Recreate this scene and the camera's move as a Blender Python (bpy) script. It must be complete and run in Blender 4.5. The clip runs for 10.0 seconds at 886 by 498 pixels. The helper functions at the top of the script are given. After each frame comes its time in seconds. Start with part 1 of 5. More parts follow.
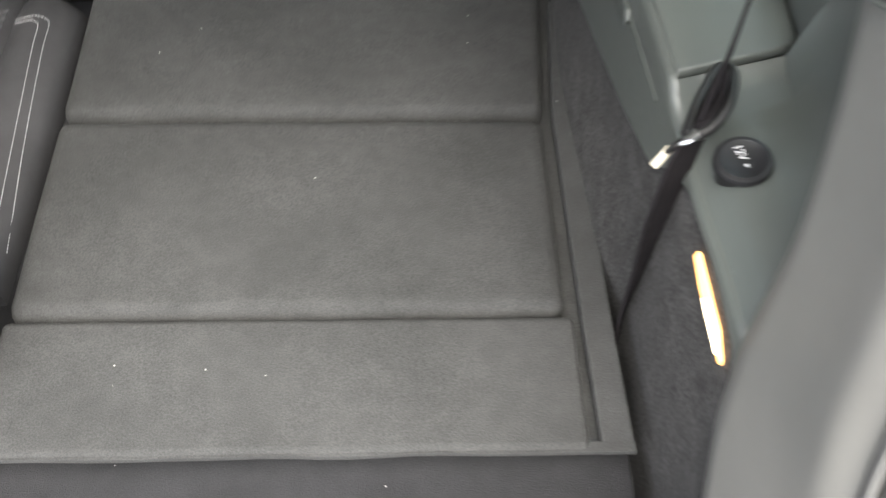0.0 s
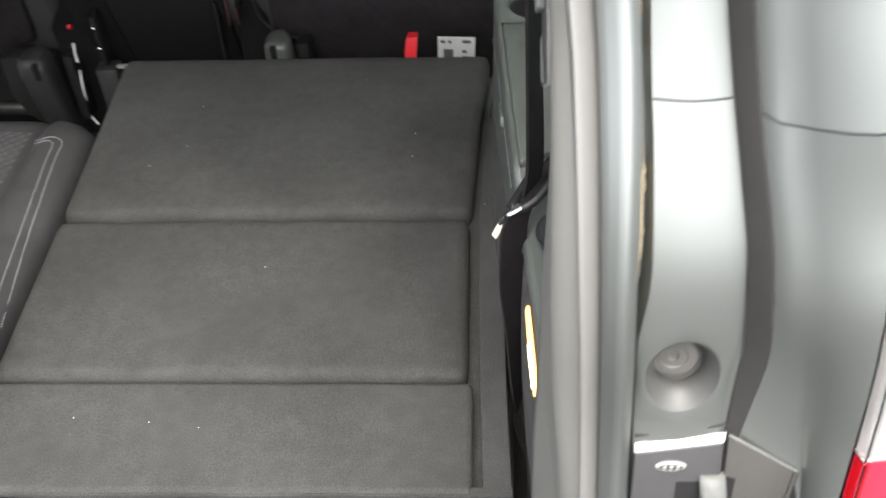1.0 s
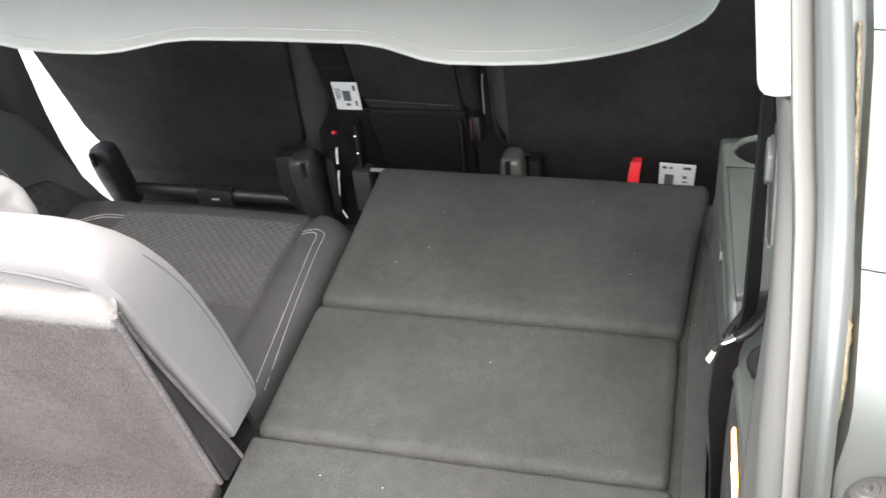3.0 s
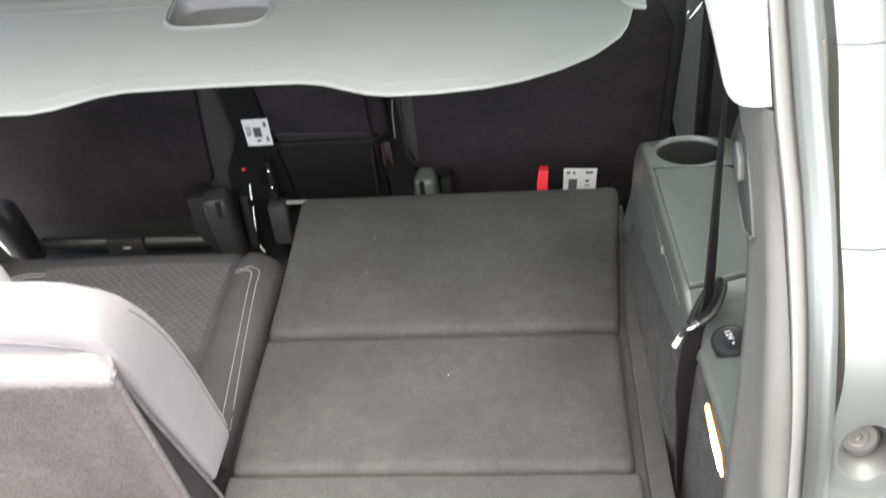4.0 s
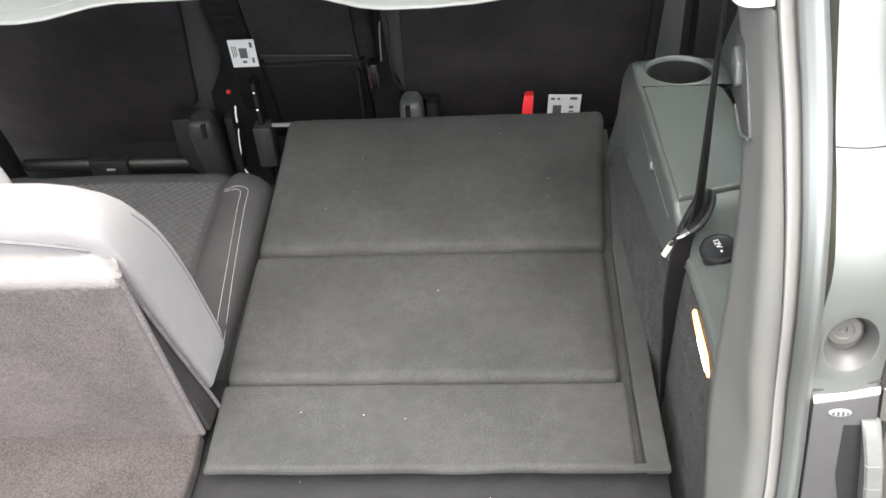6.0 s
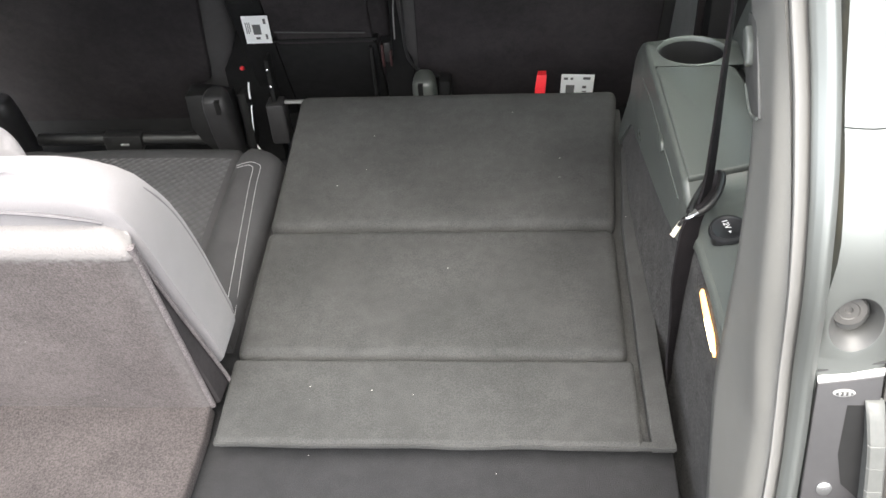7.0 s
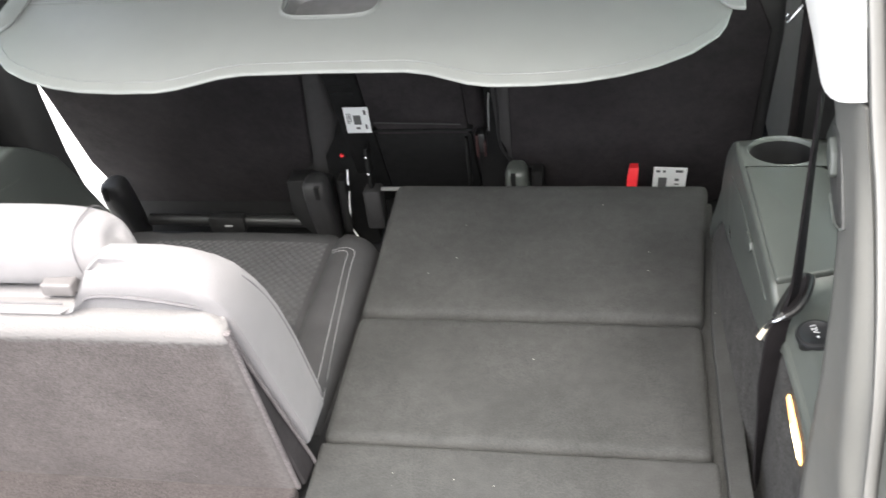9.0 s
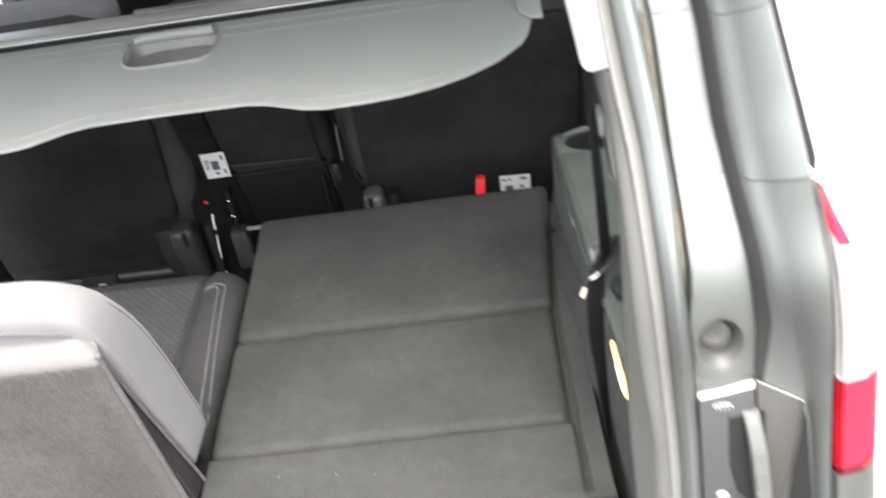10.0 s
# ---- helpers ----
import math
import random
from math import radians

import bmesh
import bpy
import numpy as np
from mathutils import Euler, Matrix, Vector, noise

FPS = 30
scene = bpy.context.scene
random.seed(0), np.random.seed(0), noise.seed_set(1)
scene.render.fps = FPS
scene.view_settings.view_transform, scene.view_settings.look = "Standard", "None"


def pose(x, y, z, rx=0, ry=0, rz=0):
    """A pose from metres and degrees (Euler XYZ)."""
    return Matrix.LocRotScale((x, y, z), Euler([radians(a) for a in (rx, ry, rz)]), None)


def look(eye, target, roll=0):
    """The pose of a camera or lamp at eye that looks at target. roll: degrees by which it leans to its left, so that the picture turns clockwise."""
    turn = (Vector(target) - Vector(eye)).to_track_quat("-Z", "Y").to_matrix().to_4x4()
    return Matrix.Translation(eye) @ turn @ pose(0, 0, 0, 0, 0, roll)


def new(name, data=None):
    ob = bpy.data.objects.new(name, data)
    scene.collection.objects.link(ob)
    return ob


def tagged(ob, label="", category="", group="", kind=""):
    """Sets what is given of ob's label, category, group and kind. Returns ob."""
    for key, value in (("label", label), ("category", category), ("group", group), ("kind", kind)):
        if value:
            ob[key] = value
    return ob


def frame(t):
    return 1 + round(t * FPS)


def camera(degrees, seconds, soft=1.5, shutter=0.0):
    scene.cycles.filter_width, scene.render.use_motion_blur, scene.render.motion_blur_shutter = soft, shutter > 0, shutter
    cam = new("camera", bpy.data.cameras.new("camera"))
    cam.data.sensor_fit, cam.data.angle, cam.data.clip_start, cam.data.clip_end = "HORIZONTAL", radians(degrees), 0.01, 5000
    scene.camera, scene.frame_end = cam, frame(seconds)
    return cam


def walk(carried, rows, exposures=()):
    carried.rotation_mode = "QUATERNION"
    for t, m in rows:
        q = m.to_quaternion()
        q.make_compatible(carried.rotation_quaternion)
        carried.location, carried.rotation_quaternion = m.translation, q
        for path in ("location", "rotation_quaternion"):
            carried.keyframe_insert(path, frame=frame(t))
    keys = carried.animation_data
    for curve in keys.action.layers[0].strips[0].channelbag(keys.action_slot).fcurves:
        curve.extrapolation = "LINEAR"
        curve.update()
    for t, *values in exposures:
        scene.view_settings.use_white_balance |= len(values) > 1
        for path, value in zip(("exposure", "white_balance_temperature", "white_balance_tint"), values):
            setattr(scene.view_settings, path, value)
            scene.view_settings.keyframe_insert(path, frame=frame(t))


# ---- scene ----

# ---- camera ----
cam = camera(49.7, 10.0, shutter=0.5)
PATH = [
    (0, (0.385, -0.37, 1.467), (0.446, 0.866, -0.104), 1.7),
    (0.2, (0.399, -0.435, 1.488), (0.489, 0.872, -0.024), 1.5),
    (0.5, (0.424, -0.495, 1.506), (0.531, 0.889, 0.067), 1.6),
    (0.7, (0.471, -0.513, 1.514), (0.546, 0.905, 0.106), 0.4),
    (1, (0.552, -0.518, 1.53), (0.468, 0.937, 0.16), -2.6),
    (1.2, (0.593, -0.531, 1.552), (0.394, 0.929, 0.199), -3.6),
    (1.5, (0.614, -0.553, 1.591), (0.139, 0.897, 0.298), -9.5),
    (2, (0.617, -0.602, 1.631), (-0.02, 0.875, 0.443), -9.8),
    (2.5, (0.602, -0.601, 1.633), (-0.024, 0.896, 0.463), -8.1),
    (3.8, (0.426, -0.665, 1.672), (0.199, 0.9, 0.447), -6.1),
    (4, (0.423, -0.675, 1.685), (0.216, 0.918, 0.494), -6.4),
    (4.5, (0.413, -0.683, 1.686), (0.216, 0.972, 0.58), -6.6),
    (5, (0.4, -0.7, 1.684), (0.19, 0.953, 0.578), -6.4),
    (5.5, (0.402, -0.716, 1.687), (0.193, 0.901, 0.529), -6.4),
    (6, (0.394, -0.717, 1.673), (0.246, 0.803, 0.382), -4.8),
    (7.5, (0.4, -0.726, 1.676), (0.215, 0.764, 0.355), -4.8),
    (8, (0.401, -0.726, 1.682), (0.204, 0.798, 0.402), -5.1),
    (8.5, (0.415, -0.728, 1.694), (0.136, 0.819, 0.458), -7.3),
    (9, (0.412, -0.731, 1.703), (0.041, 0.842, 0.526), -7.2),
    (9.2, (0.419, -0.742, 1.71), (0.028, 0.836, 0.546), -8.9),
    (9.5, (0.44, -0.771, 1.725), (0.11, 0.857, 0.612), -9.6),
    (9.6, (0.448, -0.779, 1.72), (0.169, 0.87, 0.624), -8.7),
    (9.9, (0.479, -0.827, 1.713), (0.298, 0.827, 0.603), -10.0),
    (10, (0.485, -0.858, 1.708), (0.337, 0.794, 0.591), -10.0),
]
EXPOSURES = [(0.0, 2.45, 6800, 9), (0.5, 2.37, 6800, 9), (1.0, 2.14, 6800, 9), (1.5, 2.2, 6800, 9), (2.0, 2.28, 6800, 9), (2.5, 2.42, 6800, 9), (4.0, 2.66, 6800, 9), (5.0, 2.70, 6800, 9), (5.5, 2.66, 6800, 9), (6.0, 2.56, 6800, 9), (9.0, 2.5, 6800, 9), (9.5, 2.55, 6800, 9), (10.0, 2.47, 6800, 9)]
walk(cam, [(t, look(eye, target, roll)) for t, eye, target, roll in PATH], EXPOSURES)

# ---- world and light ----
world = bpy.data.worlds.new("sky")
scene.world = world
world.use_nodes = True
wn, wl = world.node_tree.nodes, world.node_tree.links
sky = wn.new("ShaderNodeTexSky")
sky.sky_type, sky.sun_disc = "NISHITA", False
sky.sun_elevation, sky.sun_rotation = radians(63), radians(172)
sky.air_density, sky.dust_density, sky.ozone_density = 0.7, 3.0, 0.4
veil = wn.new("ShaderNodeHueSaturation")  # thin cloud greys the sky
veil.inputs["Saturation"].default_value = 0.5
wl.new(sky.outputs[0], veil.inputs["Color"])
wl.new(veil.outputs[0], wn["Background"].inputs[0])
wn["Background"].inputs[1].default_value = 0.2
sun = new("sun", bpy.data.lights.new("sun", "SUN"))
sun.data.energy, sun.data.angle, sun.data.color = 1.5, radians(60), (0.975, 0.985, 0.955)
sun.matrix_world = look((0.3, -1.85, 5.0), (0.0, 0.2, 0.9))


# ---- materials ----
def material(name, colour, rough=0.6, metal=0.0, vary=0.15, size=9.0, grain=0.0, grain_size=900.0, bump=0.0, bump_size=600.0, spec=0.5, fleck=0.0, sheen=0.0):
    """A surface with stains at one scale, grain at a finer one, and a fine relief."""
    m = bpy.data.materials.new(name)
    m.use_nodes = True
    n, l = m.node_tree.nodes, m.node_tree.links
    b = n["Principled BSDF"]
    b.inputs["Roughness"].default_value, b.inputs["Metallic"].default_value = rough, metal
    b.inputs["Specular IOR Level"].default_value = spec
    b.inputs["Sheen Weight"].default_value = sheen
    b.inputs["Sheen Roughness"].default_value = 0.5
    tc = n.new("ShaderNodeTexCoord")

    def noisy(scale, detail=4.0):
        t = n.new("ShaderNodeTexNoise")
        t.inputs["Scale"].default_value, t.inputs["Detail"].default_value = scale, detail
        l.new(tc.outputs["Object"], t.inputs["Vector"])
        return t.outputs["Fac"]

    def ranged(value, low, high):
        r = n.new("ShaderNodeMapRange")
        r.interpolation_type = "SMOOTHSTEP"
        r.inputs["From Min"].default_value, r.inputs["From Max"].default_value = 0.2, 0.8
        r.inputs["To Min"].default_value, r.inputs["To Max"].default_value = low, high
        l.new(value, r.inputs["Value"])
        return r.outputs["Result"]

    def times(a, c):
        t = n.new("ShaderNodeMath")
        t.operation = "MULTIPLY"
        l.new(a, t.inputs[0]), l.new(c, t.inputs[1])
        return t.outputs[0]

    wide = times(ranged(noisy(size), 1 - vary, 1 + vary), ranged(noisy(size * 7.3, 3.0), 1 - 0.6 * vary, 1 + 0.6 * vary))
    if grain:
        wide = times(wide, ranged(noisy(grain_size, 2.0), 1 - grain, 1 + grain))
    mix = n.new("ShaderNodeVectorMath")
    mix.operation = "SCALE"
    mix.inputs[0].default_value = colour
    l.new(wide, mix.inputs["Scale"])
    out = mix.outputs[0]
    if fleck:
        v = n.new("ShaderNodeTexVoronoi")
        v.inputs["Scale"].default_value = 24.0
        l.new(tc.outputs["Object"], v.inputs["Vector"])
        lt = n.new("ShaderNodeMath")
        lt.operation = "LESS_THAN"
        lt.inputs[1].default_value = fleck
        l.new(v.outputs["Distance"], lt.inputs[0])
        mc = n.new("ShaderNodeMix")
        mc.data_type = "RGBA"
        mc.inputs[7].default_value = (0.45, 0.44, 0.42, 1)
        l.new(lt.outputs[0], mc.inputs[0]), l.new(out, mc.inputs[6])
        out = mc.outputs[2]
    l.new(out, b.inputs["Base Color"])
    rr = ranged(noisy(size * 3), rough * 0.9, min(1.0, rough * 1.1))
    l.new(rr, b.inputs["Roughness"])
    if bump:
        bp = n.new("ShaderNodeBump")
        bp.inputs["Strength"].default_value, bp.inputs["Distance"].default_value = bump, 0.002
        l.new(noisy(bump_size, 3.0), bp.inputs["Height"])
        l.new(bp.outputs[0], b.inputs["Normal"])
    return m


def weave(name, colour, scale):
    """Cloth with a raised honeycomb pattern."""
    m = material(name, colour, 0.9, vary=0.1, grain=0.2, sheen=0.1)
    n, l = m.node_tree.nodes, m.node_tree.links
    tc = n.new("ShaderNodeTexCoord")
    mp = n.new("ShaderNodeMapping")
    mp.inputs["Scale"].default_value = (1.0, 1.0, 0.0)
    mp.inputs["Rotation"].default_value = (0, 0, radians(45))
    v = n.new("ShaderNodeTexVoronoi")
    v.inputs["Scale"].default_value, v.inputs["Randomness"].default_value = scale, 0.12
    l.new(tc.outputs["Object"], mp.inputs[0]), l.new(mp.outputs[0], v.inputs["Vector"])
    bp = n.new("ShaderNodeBump")
    bp.invert = True
    bp.inputs["Strength"].default_value, bp.inputs["Distance"].default_value = 0.9, 0.004
    l.new(v.outputs["Distance"], bp.inputs["Height"])
    b = n["Principled BSDF"]
    l.new(bp.outputs[0], b.inputs["Normal"])
    old = b.inputs["Base Color"].links[0].from_socket
    r = n.new("ShaderNodeMapRange")
    r.inputs["From Min"].default_value, r.inputs["From Max"].default_value = 0.2, 0.6
    r.inputs["To Min"].default_value, r.inputs["To Max"].default_value = 1.15, 0.75
    l.new(v.outputs["Distance"], r.inputs["Value"])
    sc = n.new("ShaderNodeVectorMath")
    sc.operation = "SCALE"
    l.new(old, sc.inputs[0]), l.new(r.outputs[0], sc.inputs["Scale"])
    l.new(sc.outputs[0], b.inputs["Base Color"])
    return m


def pale_edged_back(m, pale):
    """Paler nap over the rolled top edge and along the side edge of the seat back."""
    n, l = m.node_tree.nodes, m.node_tree.links
    b = n["Principled BSDF"]
    old = b.inputs["Base Color"].links[0].from_socket
    tc, sep = n.new("ShaderNodeTexCoord"), n.new("ShaderNodeSeparateXYZ")
    l.new(tc.outputs["Object"], sep.inputs[0])
    nz = n.new("ShaderNodeTexNoise")
    nz.inputs["Scale"].default_value, nz.inputs["Detail"].default_value = 130.0, 5.0
    l.new(tc.outputs["Object"], nz.inputs["Vector"])

    def calc(op, a, c):
        t = n.new("ShaderNodeMath")
        t.operation = op
        for k, v in enumerate((a, c)):
            if isinstance(v, float):
                t.inputs[k].default_value = v
            else:
                l.new(v, t.inputs[k])
        return t.outputs[0]

    def ramp(v, a, c, top):
        r = n.new("ShaderNodeMapRange")
        r.interpolation_type = "SMOOTHSTEP"
        r.inputs["From Min"].default_value, r.inputs["From Max"].default_value = a, c
        r.inputs["To Max"].default_value = top
        l.new(v, r.inputs["Value"])
        return r.outputs["Result"]

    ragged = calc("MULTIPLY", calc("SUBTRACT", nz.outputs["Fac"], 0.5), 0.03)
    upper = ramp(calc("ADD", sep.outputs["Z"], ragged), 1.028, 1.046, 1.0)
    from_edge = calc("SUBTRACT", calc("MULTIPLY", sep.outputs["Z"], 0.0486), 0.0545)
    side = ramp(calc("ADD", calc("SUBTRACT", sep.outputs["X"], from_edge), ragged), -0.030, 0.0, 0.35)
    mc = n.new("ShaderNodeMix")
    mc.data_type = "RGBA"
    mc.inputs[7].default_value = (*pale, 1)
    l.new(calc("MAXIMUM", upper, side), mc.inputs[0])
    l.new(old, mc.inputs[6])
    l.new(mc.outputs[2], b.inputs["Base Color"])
    return m


CARPET = material("felt_carpet", (0.0418, 0.0422, 0.0414), 0.95, vary=0.16, size=7, grain=0.30, grain_size=700, bump=0.45, bump_size=640, spec=0.15, fleck=0.018, sheen=0.02)
CARPET_FLOOR = material("floor_carpet", (0.020, 0.020, 0.0212), 0.95, vary=0.15, size=8, grain=0.35, grain_size=800, bump=0.8, bump_size=800, spec=0.15, fleck=0.018, sheen=0.02)
CARPET_BACK = material("seat_back_carpet", (0.046, 0.0402, 0.0398), 0.95, vary=0.14, size=14, grain=0.35, grain_size=380, bump=0.7, bump_size=420, spec=0.15, fleck=0.018, sheen=0.02)
CARPET_EDGED = pale_edged_back(material("pale_edged_seat_back_carpet", (0.090, 0.0795, 0.0782), 0.95, vary=0.13, size=11, grain=0.32, grain_size=380, bump=0.7, bump_size=420, spec=0.15, fleck=0.018), (0.150, 0.143, 0.142))
CARPET_PALE = material("pale_carpet_edge", (0.125, 0.112, 0.114), 0.95, vary=0.18, size=24, grain=0.45, grain_size=600, bump=0.6, bump_size=600, spec=0.15, sheen=0.02)
CARPET_SIDE = material("side_carpet", (0.046, 0.0445, 0.0430), 0.95, vary=0.28, size=30, grain=0.55, grain_size=330, bump=0.8, bump_size=420, spec=0.15, sheen=0.02)
FELT_BLACK = material("black_felt", (0.029, 0.0258, 0.0270), 0.95, vary=0.2, size=10, grain=0.25, grain_size=600, bump=0.5, bump_size=700, spec=0.15)
CLOTH_LIGHT = material("light_seat_cloth", (0.185, 0.177, 0.182), 0.9, vary=0.05, size=5, grain=0.1, grain_size=1400, bump=0.25, bump_size=1500, spec=0.2, sheen=0.15)
CLOTH_DARK = material("dark_seat_cloth", (0.041, 0.0405, 0.042), 0.85, vary=0.08, size=8, grain=0.12, grain_size=1400, bump=0.3, bump_size=1500, spec=0.3)
CLOTH_MID = material("grey_seat_cloth", (0.062, 0.060, 0.060), 0.88, vary=0.08, size=8, grain=0.12, grain_size=1400, bump=0.3, bump_size=1500, spec=0.3)
CLOTH_HEX = weave("honeycomb_cloth", (0.042, 0.0415, 0.043), 85)
THREAD = material("pale_thread", (0.5, 0.5, 0.5), 0.8, vary=0.1)
PLATE_FELT = material("brown_black_felt", (0.036, 0.033, 0.034), 0.95, vary=0.15, size=12, grain=0.2, spec=0.1)
SEAM = material("dark_seam", (0.10, 0.095, 0.10), 0.9, vary=0.1)
PLASTIC = material("grey_trim_plastic", (0.076, 0.083, 0.076), 0.30, vary=0.03, size=3, bump=0.12, bump_size=1400, spec=0.5)
PLASTIC_LIGHT = material("pillar_trim_plastic", (0.148, 0.145, 0.134), 0.55, spec=0.35, vary=0.03, size=4, grain=0.08, grain_size=1300, bump=0.3, bump_size=1500)
TRIM_PALE = material("pale_upper_trim", (0.72, 0.71, 0.69), 0.6, vary=0.03, size=8, bump=0.15, bump_size=1200)
GROMMET = material("grey_grommet_rubber", (0.05, 0.051, 0.049), 0.45, vary=0.12, size=40)
BLACK = material("black_plastic", (0.012, 0.012, 0.012), 0.45, vary=0.15, size=15, bump=0.1, bump_size=1200)
BLACK_SATIN = material("satin_black_plate", (0.014, 0.014, 0.015), 0.42, vary=0.1, size=15, spec=0.35)
BLACK_MATTE = material("matte_black_plastic", (0.010, 0.010, 0.010), 0.7, vary=0.1, size=15, spec=0.2)
GREY_HINGE = material("dark_grey_plastic", (0.026, 0.0255, 0.0262), 0.5, vary=0.1, size=15, bump=0.2, bump_size=1000)
RUBBER = material("rubber_seal", (0.128, 0.126, 0.121), 0.42, vary=0.03, size=14)
RUBBER_DARK = material("dark_rubber", (0.05, 0.05, 0.048), 0.5, vary=0.1)
PAINT = material("silver_paint", (0.222, 0.233, 0.223), 0.42, metal=0.85, vary=0.015, size=1.5)
STEEL = material("bright_steel", (0.62, 0.62, 0.62), 0.22, metal=1.0, vary=0.08)
WEBBING = material("belt_webbing", (0.016, 0.0140, 0.0152), 0.85, vary=0.15, grain=0.3, grain_size=1500, bump=0.5, bump_size=1200, spec=0.12)
CREAM = material("cream_plastic", (0.75, 0.68, 0.52), 0.4, vary=0.06)
RED = material("red_strap", (0.75, 0.02, 0.03), 0.6, vary=0.08, grain=0.1)
PAPER = material("white_label_paper", (0.88, 0.89, 0.88), 0.6, vary=0.02)
INK = material("label_ink", (0.12, 0.12, 0.12), 0.7, vary=0.05)
WHITE_PRINT = material("white_print", (0.7, 0.7, 0.7), 0.6, vary=0.03)
COVER_CLOTH = material("load_cover_vinyl", (0.248, 0.255, 0.242), 0.38, vary=0.035, size=4, grain=0.04, grain_size=1500, bump=0.15, bump_size=1500)
ALUMINIUM = material("brushed_aluminium", (0.42, 0.415, 0.41), 0.45, metal=0.6, vary=0.03, size=6)
GREY_COVER = material("cover_plastic", (0.24, 0.245, 0.24), 0.4, vary=0.04, size=8)
HEADLINING = material("headlining", (0.55, 0.54, 0.52), 0.9, vary=0.03, grain=0.06, bump=0.2)
CONCRETE = material("grey_asphalt", (0.042, 0.042, 0.042), 0.85, vary=0.15, size=0.8, grain=0.15, grain_size=60, bump=0.4, bump_size=80)
PALE_SLAB = material("pale_concrete", (0.62, 0.62, 0.61), 0.85, vary=0.06, size=0.8, grain=0.08, grain_size=60)
SEALANT = material("dirty_sealant", (0.18, 0.15, 0.10), 0.7, vary=0.5, size=90, bump=0.8, bump_size=250)


def glass(name, colour, rough=0.02):
    m = bpy.data.materials.new(name)
    m.use_nodes = True
    b = m.node_tree.nodes["Principled BSDF"]
    b.inputs["Base Color"].default_value = (*colour, 1)
    b.inputs["Roughness"].default_value = rough
    b.inputs["Transmission Weight"].default_value = 1.0
    b.inputs["IOR"].default_value = 1.45
    return m


GLASS = glass("tinted_window_glass", (0.75, 0.88, 0.80))
LENS_RED = glass("red_lamp_lens", (0.88, 0.05, 0.11), 0.12)
LENS_CLEAR = glass("clear_lamp_lens", (0.95, 0.93, 0.93), 0.12)


def glowing(name, colour, power, base):
    m = material(name, base, 0.3, vary=0.02)
    b = m.node_tree.nodes["Principled BSDF"]
    b.inputs["Emission Color"].default_value = (*colour, 1)
    b.inputs["Emission Strength"].default_value = power
    return m


LAMP_CORE = glowing("lit_lamp_core", (1.0, 0.86, 0.55), 1.6, (0.8, 0.75, 0.6))
LAMP_EDGE = glowing("lit_lamp_edge", (1.0, 0.50, 0.16), 0.75, (0.7, 0.4, 0.15))


# ---- building helpers ----
def thing(name, at, label, category, group="", kind=""):
    ob = new(name)
    ob.empty_display_size = 0.05
    ob.location = at
    return tagged(ob, label, category, group, kind)


def part(name, bm, mat, parent=None, label="", sharp=38, kind=""):
    bmesh.ops.recalc_face_normals(bm, faces=bm.faces)
    me = bpy.data.meshes.new(name)
    bm.to_mesh(me)
    bm.free()
    me.materials.append(mat)
    me.polygons.foreach_set("use_smooth", [True] * len(me.polygons))
    me.set_sharp_from_angle(angle=radians(sharp))
    ob = new(name, me)
    if parent is not None:
        ob.parent = parent
        if parent.type == "EMPTY":
            ob.matrix_parent_inverse = Matrix.Translation(-parent.location)
    return tagged(ob, label=label, kind=kind)


def round_edges(bm, r, seg=2, angle=30):
    es = [e for e in bm.edges if len(e.link_faces) == 2 and e.calc_face_angle(0) > radians(angle)]
    bmesh.ops.bevel(bm, geom=es, offset=r, segments=seg, affect="EDGES", profile=0.5, clamp_overlap=True)
    return bm


def box(x0, x1, y0, y1, z0, z1, r=0.0, seg=2):
    bm = bmesh.new()
    bmesh.ops.create_cube(bm, size=1)
    for v in bm.verts:
        v.co = ((x0 + x1) / 2 + v.co.x * (x1 - x0), (y0 + y1) / 2 + v.co.y * (y1 - y0), (z0 + z1) / 2 + v.co.z * (z1 - z0))
    return round_edges(bm, r, seg) if r else bm


def prism(pts, push, r=0.0, seg=2):
    """A plate: a closed outline of 3D points, thickened by the vector push."""
    bm = bmesh.new()
    f = bm.faces.new([bm.verts.new(p) for p in pts])
    got = bmesh.ops.extrude_face_region(bm, geom=[f])
    bmesh.ops.translate(bm, verts=[v for v in got["geom"] if isinstance(v, bmesh.types.BMVert)], vec=push)
    return round_edges(bm, r, seg) if r else bm


def sheet(rows, thick=0.0, wrap=False):
    """A surface through rows of points; thick: its depth."""
    bm = bmesh.new()
    vs = [[bm.verts.new(p) for p in row] for row in rows]
    for a, b in zip(vs, vs[1:]):
        for i in range(len(a) if wrap else len(a) - 1):
            j = (i + 1) % len(a)
            bm.faces.new((a[i], a[j], b[j], b[i]))
    if thick:
        bmesh.ops.recalc_face_normals(bm, faces=bm.faces)
        bmesh.ops.solidify(bm, geom=bm.faces[:], thickness=thick)
    return bm


def capped(rows):
    """A closed body lofted through rings of points."""
    bm = sheet(rows, wrap=True)
    bm.verts.ensure_lookup_table()
    n = len(rows[0])
    bm.faces.new(bm.verts[:n][::-1])
    bm.faces.new(bm.verts[-n:])
    return bm


